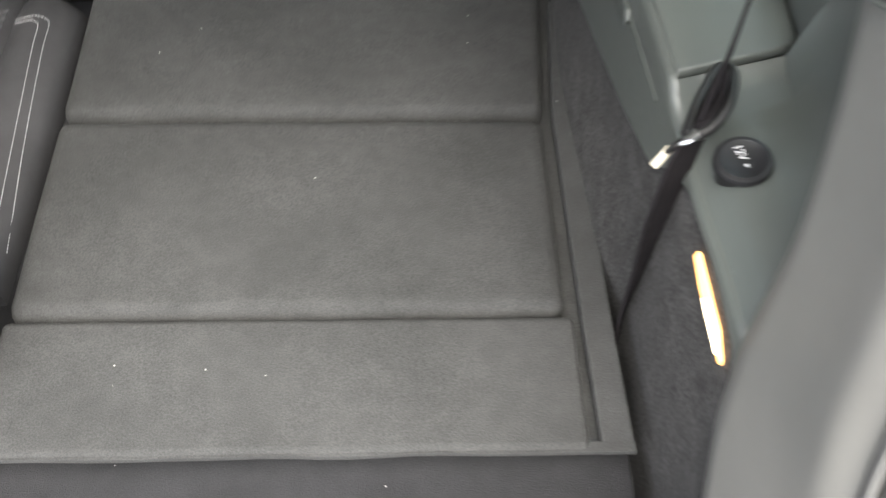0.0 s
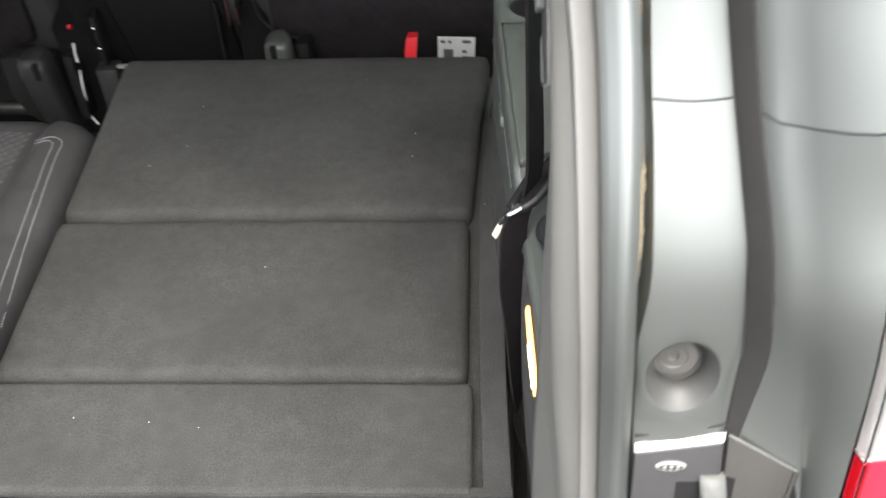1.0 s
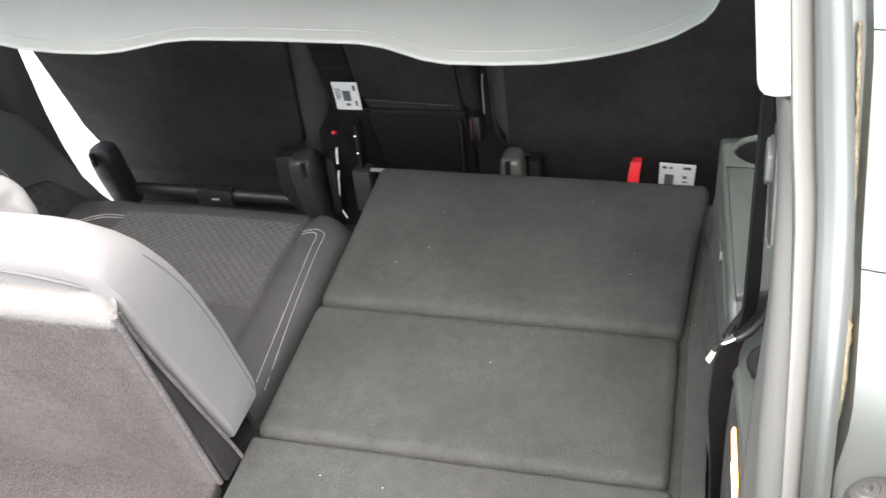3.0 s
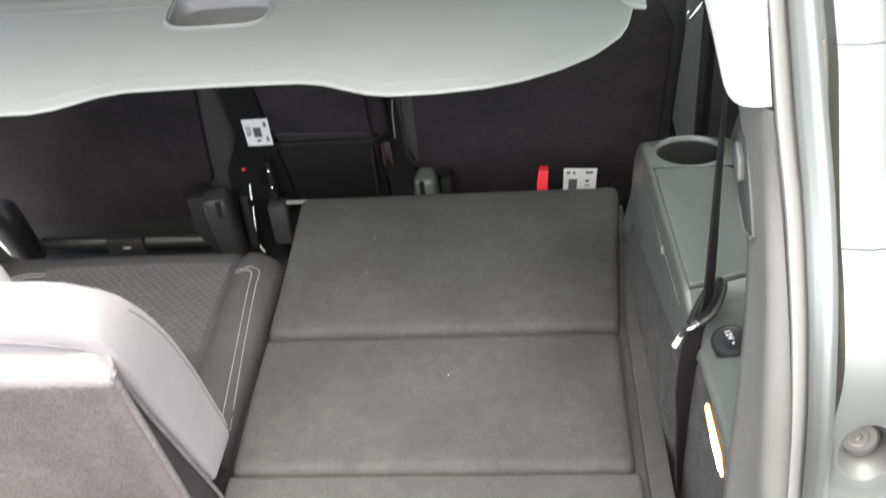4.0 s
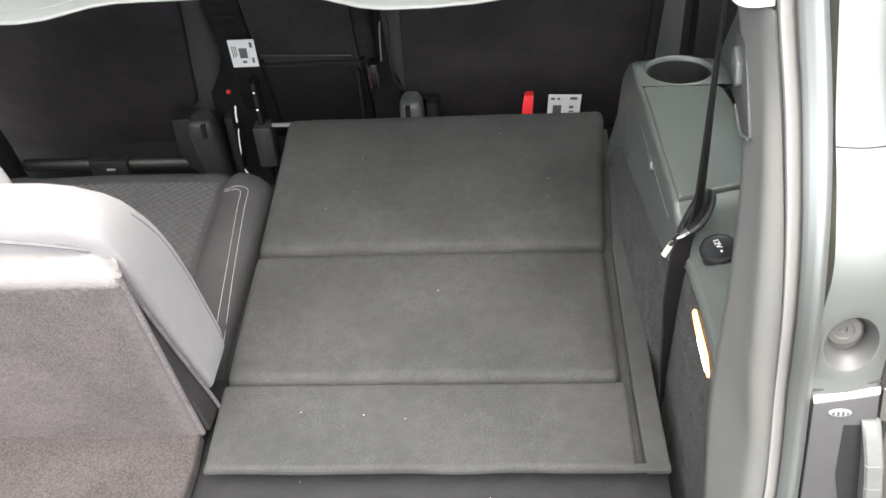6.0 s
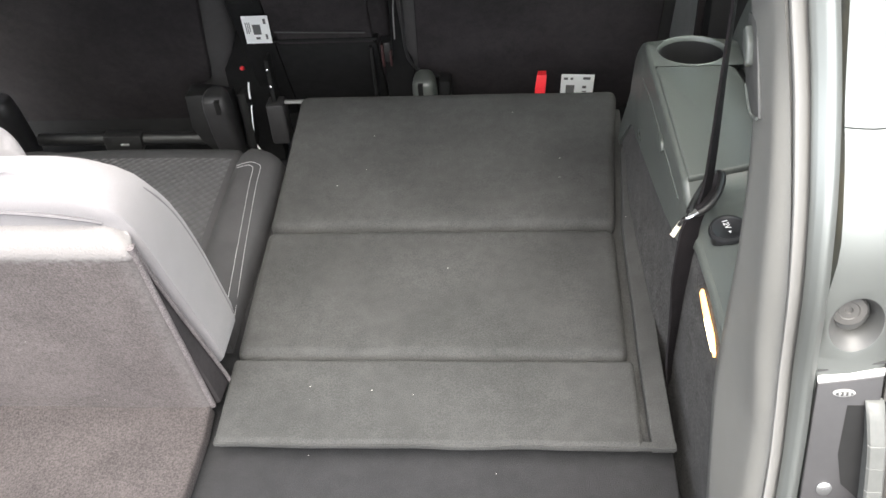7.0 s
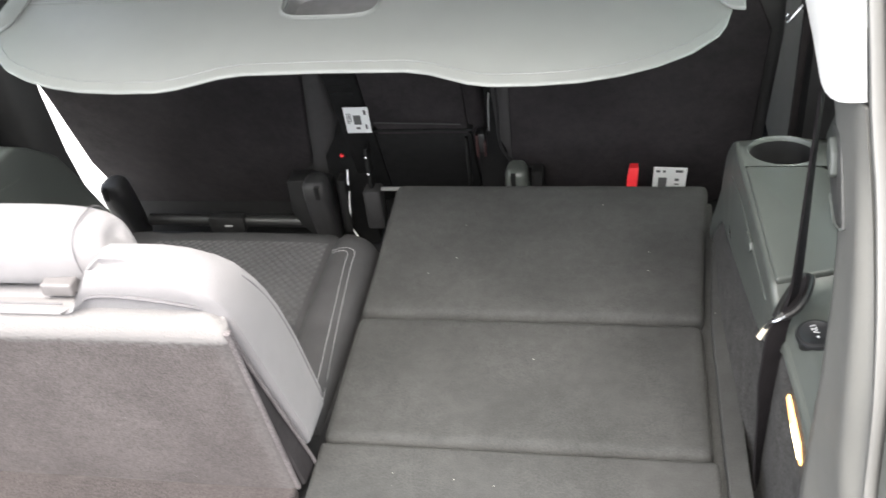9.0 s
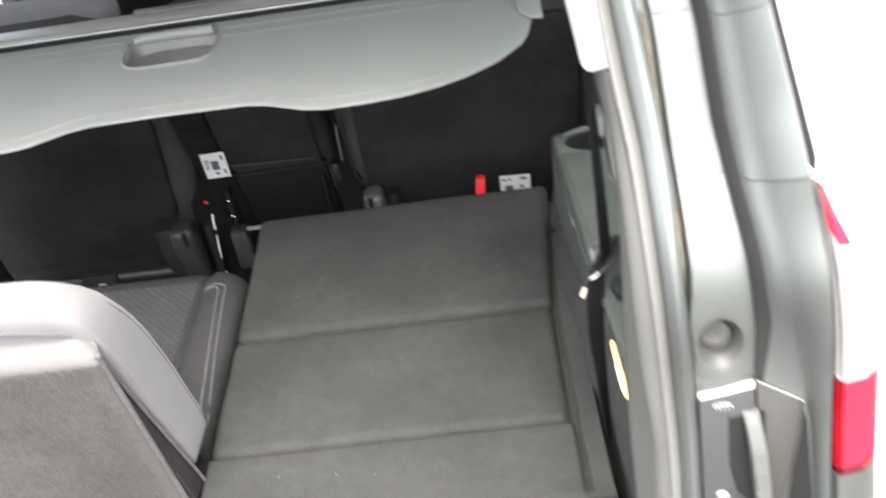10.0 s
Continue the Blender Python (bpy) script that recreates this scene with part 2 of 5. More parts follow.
def smooth_path(pts, n):
    """A Catmull-Rom curve through points."""
    p = [Vector(q) for q in pts]
    p = [p[0] * 2 - p[1]] + p + [p[-1] * 2 - p[-2]]
    out = []
    for i in range(1, len(p) - 2):
        for k in range(n):
            t = k / n
            out.append(0.5 * (2 * p[i] + (p[i + 1] - p[i - 1]) * t + (2 * p[i - 1] - 5 * p[i] + 4 * p[i + 1] - p[i + 2]) * t * t + (3 * p[i] - p[i - 1] - 3 * p[i + 1] + p[i + 2]) * t ** 3))
    return out + [p[-2]]


def tube(pts, r, sides=8, flat=1.0, up=(0, 0, 1)):
    """A round or flattened bar along points."""
    rows = []
    pts = [Vector(p) for p in pts]
    for i, p in enumerate(pts):
        d = (pts[min(i + 1, len(pts) - 1)] - pts[max(i - 1, 0)]).normalized()
        u = d.cross(Vector(up))
        u = u.normalized() if u.length > 1e-4 else Vector((1, 0, 0))
        w = u.cross(d)
        rows.append([p + u * r * math.cos(a) + w * r * flat * math.sin(a) for a in (2 * math.pi * k / sides for k in range(sides))])
    return capped(rows)


def ribbon(pts, wide, thick):
    """A strap along points; wide: its half-width vectors."""
    rows = []
    pts = [Vector(p) for p in pts]
    for i, (p, w) in enumerate(zip(pts, wide)):
        d = (pts[min(i + 1, len(pts) - 1)] - pts[max(i - 1, 0)]).normalized()
        w = Vector(w)
        n = d.cross(w).normalized() * thick / 2
        rows.append([p - w - n, p + w - n, p + w + n, p - w + n])
    return capped(rows)


def disc(centre, axis, profile, sides=28, sy=1.0):
    """A turned body: profile of (radius, height) along axis."""
    q = Vector(axis).to_track_quat("Z", "Y")
    rows = [[Vector(centre) + q @ Vector((r * math.cos(a), sy * r * math.sin(a), h)) for a in (2 * math.pi * k / sides for k in range(sides))] for r, h in profile]
    return capped(rows)


def lerp(table, v):
    """A value read from pairs in rising order."""
    return float(np.interp(v, [a for a, _ in table], [b for _, b in table]))


CX = -0.006


def mirrored(bm):
    for v in bm.verts:
        v.co.x = 2 * CX - v.co.x
    bmesh.ops.reverse_faces(bm, faces=bm.faces)
    return bm


# ---- setting ----
def ground_sheet():
    bm = bmesh.new()
    bmesh.ops.create_grid(bm, x_segments=8, y_segments=8, size=400)
    tagged(part("ground", bm, CONCRETE), "grey asphalt ground under the parked car", "ground", kind="structure")
    for n_, a, b in (("pavement_1", 1.0, 14.0), ("pavement_2", -14.0, -1.0)):
        tagged(part(n_, box(a, b, -0.2, 40.0, -0.05, 0.02, 0.008), PALE_SLAB), "bright pale concrete beside the parked car", "pavement", kind="structure")


def wall_with_openings(name, x0, x1, holes, y0, y1, z0, z1, mat, label):
    """A side wall along y with rectangular openings (y0, y1, z0, z1) cut through."""
    ys = sorted({y0, y1, *(v for h in holes for v in h[:2])})
    zs = sorted({z0, z1, 1.12, *(v for h in holes for v in h[2:])})
    bm = bmesh.new()
    for a, b in zip(ys, ys[1:]):
        for c, d in zip(zs, zs[1:]):
            if any(h[0] <= a and b <= h[1] and h[2] <= c and d <= h[3] for h in holes):
                continue
            vs = [bm.verts.new((x0, y, z)) for y, z in ((a, c), (b, c), (b, d), (a, d))]
            bm.faces.new(vs)
    bmesh.ops.remove_doubles(bm, verts=bm.verts, dist=1e-5)
    got = bmesh.ops.extrude_face_region(bm, geom=bm.faces[:])
    bmesh.ops.translate(bm, verts=[v for v in got["geom"] if isinstance(v, bmesh.types.BMVert)], vec=(x1 - x0, 0, 0))
    leaning(bm, 1 if x0 > 0 else -1)
    return tagged(part(name, bm, mat), label, "car side", kind="structure")


def tumble(z):
    """How far the car's sides lean in at a height."""
    return 0.28 * max(0.0, z - 1.12)


def leaning(bm, side):
    for v in bm.verts:
        v.co.x -= side * tumble(v.co.z)
    return bm


ground_sheet()
DOOR_L = (0.86, 1.75, 0.36, 1.48)
WIN_R = (0.90, 1.75, 1.12, 1.46)
QUARTER = (0.14, 0.80, 1.06, 1.46)
wall_with_openings("wall_right", 0.80, 0.84, [WIN_R, QUARTER], 0.10, 3.2, 0.30, 1.60, GREY_HINGE, "dark inner side wall of the car")
wall_with_openings("wall_left", -0.85, -0.81, [DOOR_L, QUARTER], 0.02, 3.2, 0.30, 1.60, GREY_HINGE, "dark inner side wall with an open rear door")
tagged(part("door_card", leaning(box(0.772, 0.798, 0.96, 1.90, 0.40, 1.10, 0.01), 1), PLASTIC_LIGHT), "pale grey inner panel of the rear door", "door panel", kind="structure")
tagged(part("wall_front", box(-0.85, 0.84, 3.20, 3.26, 0.30, 1.05, 0.01), BLACK), "dark bulkhead at the front of the cabin", "bulkhead", kind="structure")
tagged(part("ceiling", box(-0.85, 0.84, 0.05, 3.26, 1.60, 1.64, 0.01), HEADLINING), "pale cloth headlining of the car roof", "headlining", kind="structure")
tagged(part("floor", box(-0.80, 0.80, 0.55, 3.2, 0.34, 0.38, 0.004), CARPET_FLOOR), "dark carpeted cabin floor", "floor", kind="structure")
tagged(part("load_floor", box(-0.62, 0.584, -0.36, 0.62, 0.58, 0.655, 0.006), CARPET_FLOOR), "black carpeted load floor of the boot", "floor", kind="structure")
tagged(part("gap_liner", box(0.57, 0.64, -0.36, 0.70, 0.50, 0.545, 0.002), BLACK), "black liner in the gap beside the load floor", "liner", kind="structure")
tagged(part("bumper_sill", box(-0.66, 0.65, -0.46, -0.362, 0.35, 0.66, 0.02, 3), BLACK), "black plastic sill behind the load floor", "sill", kind="structure")
for n_, side in (("window_1", 1), ("window_2", -1)):
    x_ = 0.82 if side > 0 else -0.83
    w_ = part(n_, leaning(box(x_ - 0.003, x_ + 0.003, QUARTER[0], QUARTER[1], QUARTER[2], QUARTER[3]), side), GLASS)
    w_.visible_shadow = False
    tagged(w_, "green-tinted rear quarter window", "window", kind="structure")
w_ = part("window_3", leaning(box(0.817, 0.823, WIN_R[0], WIN_R[1], WIN_R[2], WIN_R[3]), 1), GLASS)
w_.visible_shadow = False
tagged(w_, "green-tinted rear door window", "window", kind="structure")

# ---- folded seat: the flat carpeted panel ----
def edge_left(y):
    return -0.004 - 0.024 * y / 0.82


def pad(x0, x1, y0, y1, top, depth, r, bulge=0.0, n=10, wave=0.0, lift=0.0):
    """A soft flat pad; x0 and x1 are functions of y."""
    bm = bmesh.new()
    us = np.linspace(0, 1, n)
    grid_rows = []
    for v in us:
        y = y0 + (y1 - y0) * v
        row = []
        for u in us:
            x = x0(y) + (x1(y) - x0(y)) * u
            ed = min(u * (x1(y) - x0(y)), (1 - u) * (x1(y) - x0(y)), v * (y1 - y0), (1 - v) * (y1 - y0))
            z = top + bulge * (16 * u * (1 - u) * v * (1 - v)) + 0.0012 * noise.noise((x * 9, y * 9, top)) + lift * v * v
            if wave:
                z += wave * (1 - v) ** 3 * noise.noise((x * 14, 0, 3))
                y_ = y + wave * 0.6 * (1 - v) ** 3 * noise.noise((x * 11, 5, 3))
            else:
                y_ = y
            row.append((x, y_, z))
        grid_rows.append(row)
    vs = [[bm.verts.new(p) for p in row] for row in grid_rows]
    for a, b in zip(vs, vs[1:]):
        for i in range(n - 1):
            bm.faces.new((a[i], a[i + 1], b[i + 1], b[i]))
    got = bmesh.ops.extrude_face_region(bm, geom=bm.faces[:])
    bmesh.ops.translate(bm, verts=[v for v in got["geom"] if isinstance(v, bmesh.types.BMVert)], vec=(0, 0, -depth))
    es = [e for e in bm.edges if len(e.link_faces) == 2 and e.calc_face_angle(0) > radians(50)]
    bmesh.ops.bevel(bm, geom=es, offset=r, segments=3, affect="EDGES", profile=0.5, clamp_overlap=True)
    return bm


folded = thing("folded_seat", (0.28, 0.4, 0.655), "folded-flat rear seat with a dark felt carpet back in three panels", "seat")
part("seat_base", pad(lambda y: edge_left(y) + 0.006, lambda y: 0.572, 0.032, 0.80, 0.672, 0.016, 0.004, n=6), CARPET, folded)
part("front_panel", pad(edge_left, lambda y: lerp(((0.43, 0.536), (0.64, 0.550), (0.82, 0.566)), y), 0.4350, 0.81, 0.7, 0.04, 0.015, 0.002, 14, lift=0.010), CARPET, folded)
part("middle_panel", pad(edge_left, lambda y: 0.534, 0.1570, 0.4270, 0.7, 0.04, 0.015, 0.002, 14), CARPET, folded)
part("rear_flap", pad(edge_left, lambda y: 0.540, 0.008, 0.151, 0.7, 0.016, 0.0075, 0.001, 18, 0.003), CARPET, folded, "felt flap with a slightly wavy hem")
part("hem", pad(edge_left, lambda y: 0.580, 0.007, 0.017, 0.697, 0.006, 0.0025, 0.0, 24, 0.004), CARPET, folded)
part("side_strip", pad(lambda y: lerp(((0.0, 0.551), (0.15, 0.548), (0.43, 0.547), (0.64, 0.561)), y), lambda y: lerp(((0.0, 0.580), (0.15, 0.577), (0.43, 0.576), (0.64, 0.578)), y), 0.010, 0.64, 0.697, 0.014, 0.004, 0.0, 10), CARPET, folded)


# ---- upright third-row seat ----
seat = thing("rear_seat", (-0.29, 0.3, 0.655), "upright third-row seat in pale cloth with a carpeted back", "seat")
SL, SR = -0.565, -0.004


def back_y(z):
    """The carpeted rear face of the backrest."""
    return 0.066 - 0.096 * (z - 0.69) / 0.385


# carpet shell: flat face, thick roll over the top, thin return at the side
def shell_row(d, z):
    xr = lerp(((0.688, -0.021), (0.70, -0.0205), (1.050, -0.0035), (1.062, -0.005), (1.070, -0.010), (1.076, -0.018)), z)
    y = back_y(min(z, 1.05)) + d
    row = [(x, y + 0.0008 * noise.noise((x * 30, 7, z * 30)), z + 0.0012 * noise.noise((x * 13, 2, z * 9))) for x in np.linspace(SL, xr - 0.03, 24)]
    drop = lerp(((1.03, 0.0), (1.06, 0.010), (1.076, 0.016)), z)
    fall = lambda p: (p[0], p[1], p[2] - drop * max(0.0, 1 - (xr - p[0]) / 0.022) ** 2)
    return row + [fall(p) for p in ((xr - 0.024, y, z), (xr - 0.015, y, z), (xr - 0.007, y + 0.001, z), (xr - 0.002, y + 0.004, z), (xr, y + 0.009, z), (xr - 0.002, y + 0.014, z), (xr - 0.007, y + 0.016, z), (xr - 0.02, y + 0.016, z))]


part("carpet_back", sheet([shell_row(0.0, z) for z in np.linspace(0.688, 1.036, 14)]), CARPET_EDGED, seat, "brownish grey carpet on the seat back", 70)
part("rolled_edge", sheet([shell_row(d, z) for d, z in ((0.0, 1.036), (-0.0008, 1.040), (0.0, 1.046), (0.0025, 1.054), (0.007, 1.062), (0.013, 1.069), (0.019, 1.073), (0.026, 1.075), (0.034, 1.074))]), CARPET_EDGED, seat, "pale nap on the rolled top edge", 70)


def gap(z):
    """Depth from the carpet face to the start of the cushion."""
    return lerp(((0.70, 0.058), (0.75, 0.053), (0.86, 0.040), (0.96, 0.029), (1.03, 0.024), (1.06, 0.026), (1.075, 0.026), (1.09, 0.021), (1.12, 0.026), (1.138, 0.040)), z)


# dark side plate between carpet and cushion, with a piped edge
rows = []
for z in np.linspace(0.69, 1.040, 14):
    y0, y1 = back_y(z) + 0.013, back_y(z) + gap(z) - 0.004
    rows.append([(-0.30, y0, z), (-0.016, y0, z), (-0.013, y0 + 0.003, z), (-0.012, (y0 + y1) / 2, z), (-0.011, y1 - 0.001, z), (-0.016, y1, z), (-0.30, y1 + 0.001, z)])
part("back_plate", capped(rows), PLATE_FELT, seat, "dark felt side of the seat back")
part("edge_binding", tube([(lerp(((0.70, -0.0205), (1.050, -0.0035), (1.066, -0.006)), z) - 0.0005, back_y(z) + 0.008, z) for z in np.linspace(0.692, 1.052, 18)], 0.0040, 10), CARPET_PALE, seat)
part("plate_piping", tube([(-0.0075, back_y(z) + gap(z) - 0.007, z) for z in np.linspace(0.69, 1.046, 14)], 0.0026, 8), CARPET_PALE, seat)
# cushion of the backrest: two shoulders with a low shelf between them
SPAN = (0.29, 0.22, 0.20, 0.19, 0.18, 0.172, 0.164, 0.156, 0.148, 0.138, 0.125, 0.11, 0.09, 0.06, 0.035, 0.018, 0.009, 0.003, 0.0)


def shelf(x, z):
    """The height z, held down softly between the shoulders."""
    u = max(0.0, min(1.0, (x + 0.185) / 0.055))
    top = 1.072 + 0.082 * u * u * (3 - 2 * u)
    h = 0.018
    return z if z < top - h else top - h * math.exp(-(z - top + h) / h)


def across(xr, d):
    """From the side towards the seat's middle."""
    return xr - d if d <= 0.18 else xr - 0.18 + (d - 0.18) / 0.11 * (-0.29 - xr + 0.18)


rows = []
FRONT = ((0.728, 0.150), (0.733, 0.178), (0.745, 0.189), (0.76, 0.190), (0.78, 0.185), (0.84, 0.168), (0.90, 0.151), (0.96, 0.130), (1.00, 0.113), (1.04, 0.093), (1.08, 0.071), (1.10, 0.058), (1.12, 0.043), (1.132, 0.032), (1.138, 0.025), (1.146, 0.012))
BOW = ((0.0, -0.012), (0.003, -0.005), (0.009, 0.001), (0.018, 0.004), (0.035, 0.005), (0.06, 0.004), (0.10, -0.002), (0.15, -0.012), (0.20, -0.024), (0.29, -0.034))
for z in (0.728, 0.733, 0.745, 0.76, 0.78, 0.82, 0.86, 0.90, 0.94, 0.98, 1.02, 1.04, 1.06, 1.08, 1.10, 1.12, 1.132, 1.138, 1.146):
    yb = back_y(z) + gap(z)
    f0 = lerp(FRONT, z)
    k = lerp(((0.728, 0.3), (0.745, 0.8), (0.78, 1.0), (1.08, 0.95), (1.12, 0.8), (1.138, 0.4), (1.146, 0.15)), z)
    xr = lerp(((0.728, -0.022), (0.733, -0.011), (0.745, -0.004), (0.78, 0.0), (0.98, 0.0), (1.02, -0.001), (1.05, -0.004), (1.08, -0.011), (1.10, -0.021), (1.12, -0.039), (1.132, -0.056), (1.138, -0.070), (1.146, -0.092)), z)
    half = [(across(xr, d), yb + (0.006 * (1 - d / 0.012) if d < 0.012 else 0)) for d in SPAN]
    half += [(across(xr, d), max(f0 + k * lerp(BOW, d), yb + 0.010)) for d in SPAN[::-1]]
    half = [(x, y, shelf(x, z)) for x, y in half]
    rows.append(half + [(-0.58 - x, y, zz) for x, y, zz in half[-2:0:-1]])
bm = sheet(rows, wrap=True)
bm.verts.ensure_lookup_table()
n, m = len(rows[0]), len(SPAN)
top = bm.verts[-n:]
bm.faces.new(bm.verts[:n][::-1])
for i in range(m - 1):
    bm.faces.new((top[i], top[i + 1], top[2 * m - 2 - i], top[2 * m - 1 - i]))
for i in range(m - 1):
    bm.faces.new((top[(n - i) % n], top[(n - i - 1) % n], top[2 * m + i], top[2 * m - 1 + i]))
part("backrest_cushion", bm, CLOTH_LIGHT, seat, "pale grey cloth backrest", 60)
# seam along the front edge of the side panel
part("side_seam", tube(smooth_path([(lerp(((0.76, 0.0), (0.98, 0.0), (1.02, -0.001), (1.05, -0.004), (1.08, -0.011), (1.10, -0.021)), z) - 0.0002, lerp(FRONT, z) - 0.0155, z) for z in (0.765, 0.80, 0.85, 0.90, 0.95, 1.0, 1.03, 1.05, 1.07)], 4), 0.0009, 6), SEAM, seat)
# piping along the shoulder
part("shoulder_seam", tube(smooth_path([(x, back_y(z) + gap(z) - 0.0005, z) for x, z in ((-0.158, 1.092), (-0.150, 1.096), (-0.125, 1.098), (-0.085, 1.094), (-0.05, 1.086), (-0.03, 1.076))], 6), 0.0022, 6), SEAM, seat)
part("shelf_seam", tube([(x, -0.016, 1.0875) for x in np.linspace(-0.42, -0.185, 8)], 0.0012, 6), SEAM, seat)
# head restraint
HY, HZ = 0.060, 1.112


def pad_ring(x, r, k=1.0):
    s = ((x + 0.29) / 0.155) ** 3 * 0.011
    return [(x - s * (math.sin(a) + 0.4), HY + 0.96 * r * math.copysign(abs(math.cos(a)) ** 0.75, math.cos(a)), HZ + k * 0.86 * r * math.copysign(abs(math.sin(a)) ** 0.75, math.sin(a))) for a in np.linspace(0, 2 * math.pi, 28, endpoint=False)]


rows = []
for a in np.linspace(-math.pi / 2, math.pi / 2, 23):
    u = math.copysign(abs(math.sin(a)) ** 0.7, a)
    rows.append(pad_ring(-0.29 + 0.155 * u, 0.010 + 0.037 * abs(math.cos(a)) ** 0.55))
part("headrest", capped(rows), CLOTH_LIGHT, seat, "pale cloth head restraint", 60)
ring = pad_ring(-0.170, 0.0448)
part("headrest_seam", tube(ring + ring[:1], 0.0008, 6), SEAM, seat)
part("headrest_guide", box(-0.221, -0.183, 0.004, 0.03, 1.080, 1.0965, 0.003, 3), material("pale_guide_plastic", (0.12, 0.113, 0.113), 0.4), seat, "pale plastic head restraint guide")
# carpeted flap behind the seat
bm = sheet([[(x, y, 0.688 + 0.0015 * noise.noise((x * 8, y * 8, 1)) + (0.012 * max(0, (y - 0.04) / 0.03) if y > 0.04 else 0)) for x in np.linspace(SL - 0.03, -0.022 - 0.06 * max(0, 0.07 - y) * 0.4, 14)] for y in np.linspace(-0.36, 0.07, 12)], 0.028)
part("floor_flap", round_edges(bm, 0.006, 3, 50), CARPET_BACK, seat, "brownish grey carpet flap")
# seat cushion with a raised side bolster
BASE_Y = ((0.20, 0.0), (0.26, 0.0), (0.34, 0.0), (0.39, 0.0), (0.403, -0.003), (0.415, 0.0), (0.47, 0.003), (0.57, 0.003), (0.62, 0.002), (0.655, -0.003), (0.674, -0.011), (0.687, -0.026), (0.692, -0.050), (0.693, -0.085))
BASE_X = ((-0.62, -0.06), (-0.605, -0.02), (-0.585, -0.004), (-0.50, 0.002), (-0.46, -0.002), (-0.40, 0.001), (-0.31, 0.002), (-0.22, 0.001), (-0.135, -0.001), (-0.122, -0.003), (-0.115, -0.009), (-0.108, -0.003), (-0.098, 0.004), (-0.080, 0.006), (-0.058, 0.004), (-0.044, -0.001), (-0.036, -0.009), (-0.031, -0.026), (-0.0305, -0.05), (-0.030, -0.09))


def base_z(x, y):
    return 0.6945 + lerp(BASE_X, x) + lerp(BASE_Y, y)


rows = []
for y, _ in BASE_Y:
    row = []
    for x, _ in BASE_X:
        back = 0.0 if x < -0.14 else 0.036 * ((x + 0.14) / 0.104) ** 2.2
        row.append((x, y - back * max(0.0, (y - 0.52) / 0.16), base_z(x, y)))
    rows.append(row)
part("seat_cushion", sheet(rows, 0.01), CLOTH_DARK, seat, "dark grey cloth seat cushion", 50)
rows = [[(x, y, base_z(x, y) + 0.0012) for x in np.linspace(-0.462, -0.124, 14)] for y in (0.406, 0.415, 0.47, 0.52, 0.57, 0.60, 0.62, 0.630)]
part("seat_insert", sheet(rows, 0.001), CLOTH_HEX, seat, "honeycomb-patterned cloth insert")


def stitches(pts, parent, n):
    p = smooth_path(pts, 12)
    length = [0.0]
    for a, b in zip(p, p[1:]):
        length.append(length[-1] + (b - a).length)
    bm = bmesh.new()
    for k in range(n):
        ends = []
        for t in (k / n, (k + 0.62) / n):
            d = t * length[-1]
            i = min(max(int(np.searchsorted(length, d)) - 1, 0), len(p) - 2)
            f = (d - length[i]) / max(length[i + 1] - length[i], 1e-6)
            ends.append(p[i].lerp(p[i + 1], f))
        a, b = ends
        d = (b - a).normalized()
        u = d.cross(Vector((0, 0, 1))).normalized() * 0.00045
        up = Vector((0, 0, 0.0008))
        vs = [bm.verts.new(q) for q in (a - u, a + u, b + u, b - u, a + up, b + up)]
        for f in ((0, 1, 4), (1, 2, 5, 4), (2, 3, 5), (3, 0, 4, 5)):
            bm.faces.new([vs[i] for i in f])
    return part("stitching", bm, THREAD, parent, "pale double stitching", kind="stuff")


OUTER = ((-0.109, 0.606), (-0.083, 0.603), (-0.068, 0.598), (-0.061, 0.586), (-0.058, 0.536), (-0.046, 0.39), (-0.034, 0.246))
INNER = ((-0.107, 0.597), (-0.086, 0.594), (-0.077, 0.590), (-0.073, 0.580), (-0.070, 0.536), (-0.057, 0.39), (-0.044, 0.246))
for line, n in ((OUTER, 95), (INNER, 95), (((-0.460, 0.612), (-0.495, 0.606), (-0.530, 0.588), (-0.548, 0.565)), 24), (((-0.460, 0.604), (-0.492, 0.598), (-0.522, 0.582), (-0.538, 0.562)), 24)):
    stitches([(x, y, base_z(x, y) + 0.0030) for x, y in line], seat, n)


# ---- second row ----
def row2_y(z):
    """The rear face of the second-row backrests."""
    return 1.0 - 0.40 * (z - 0.68)


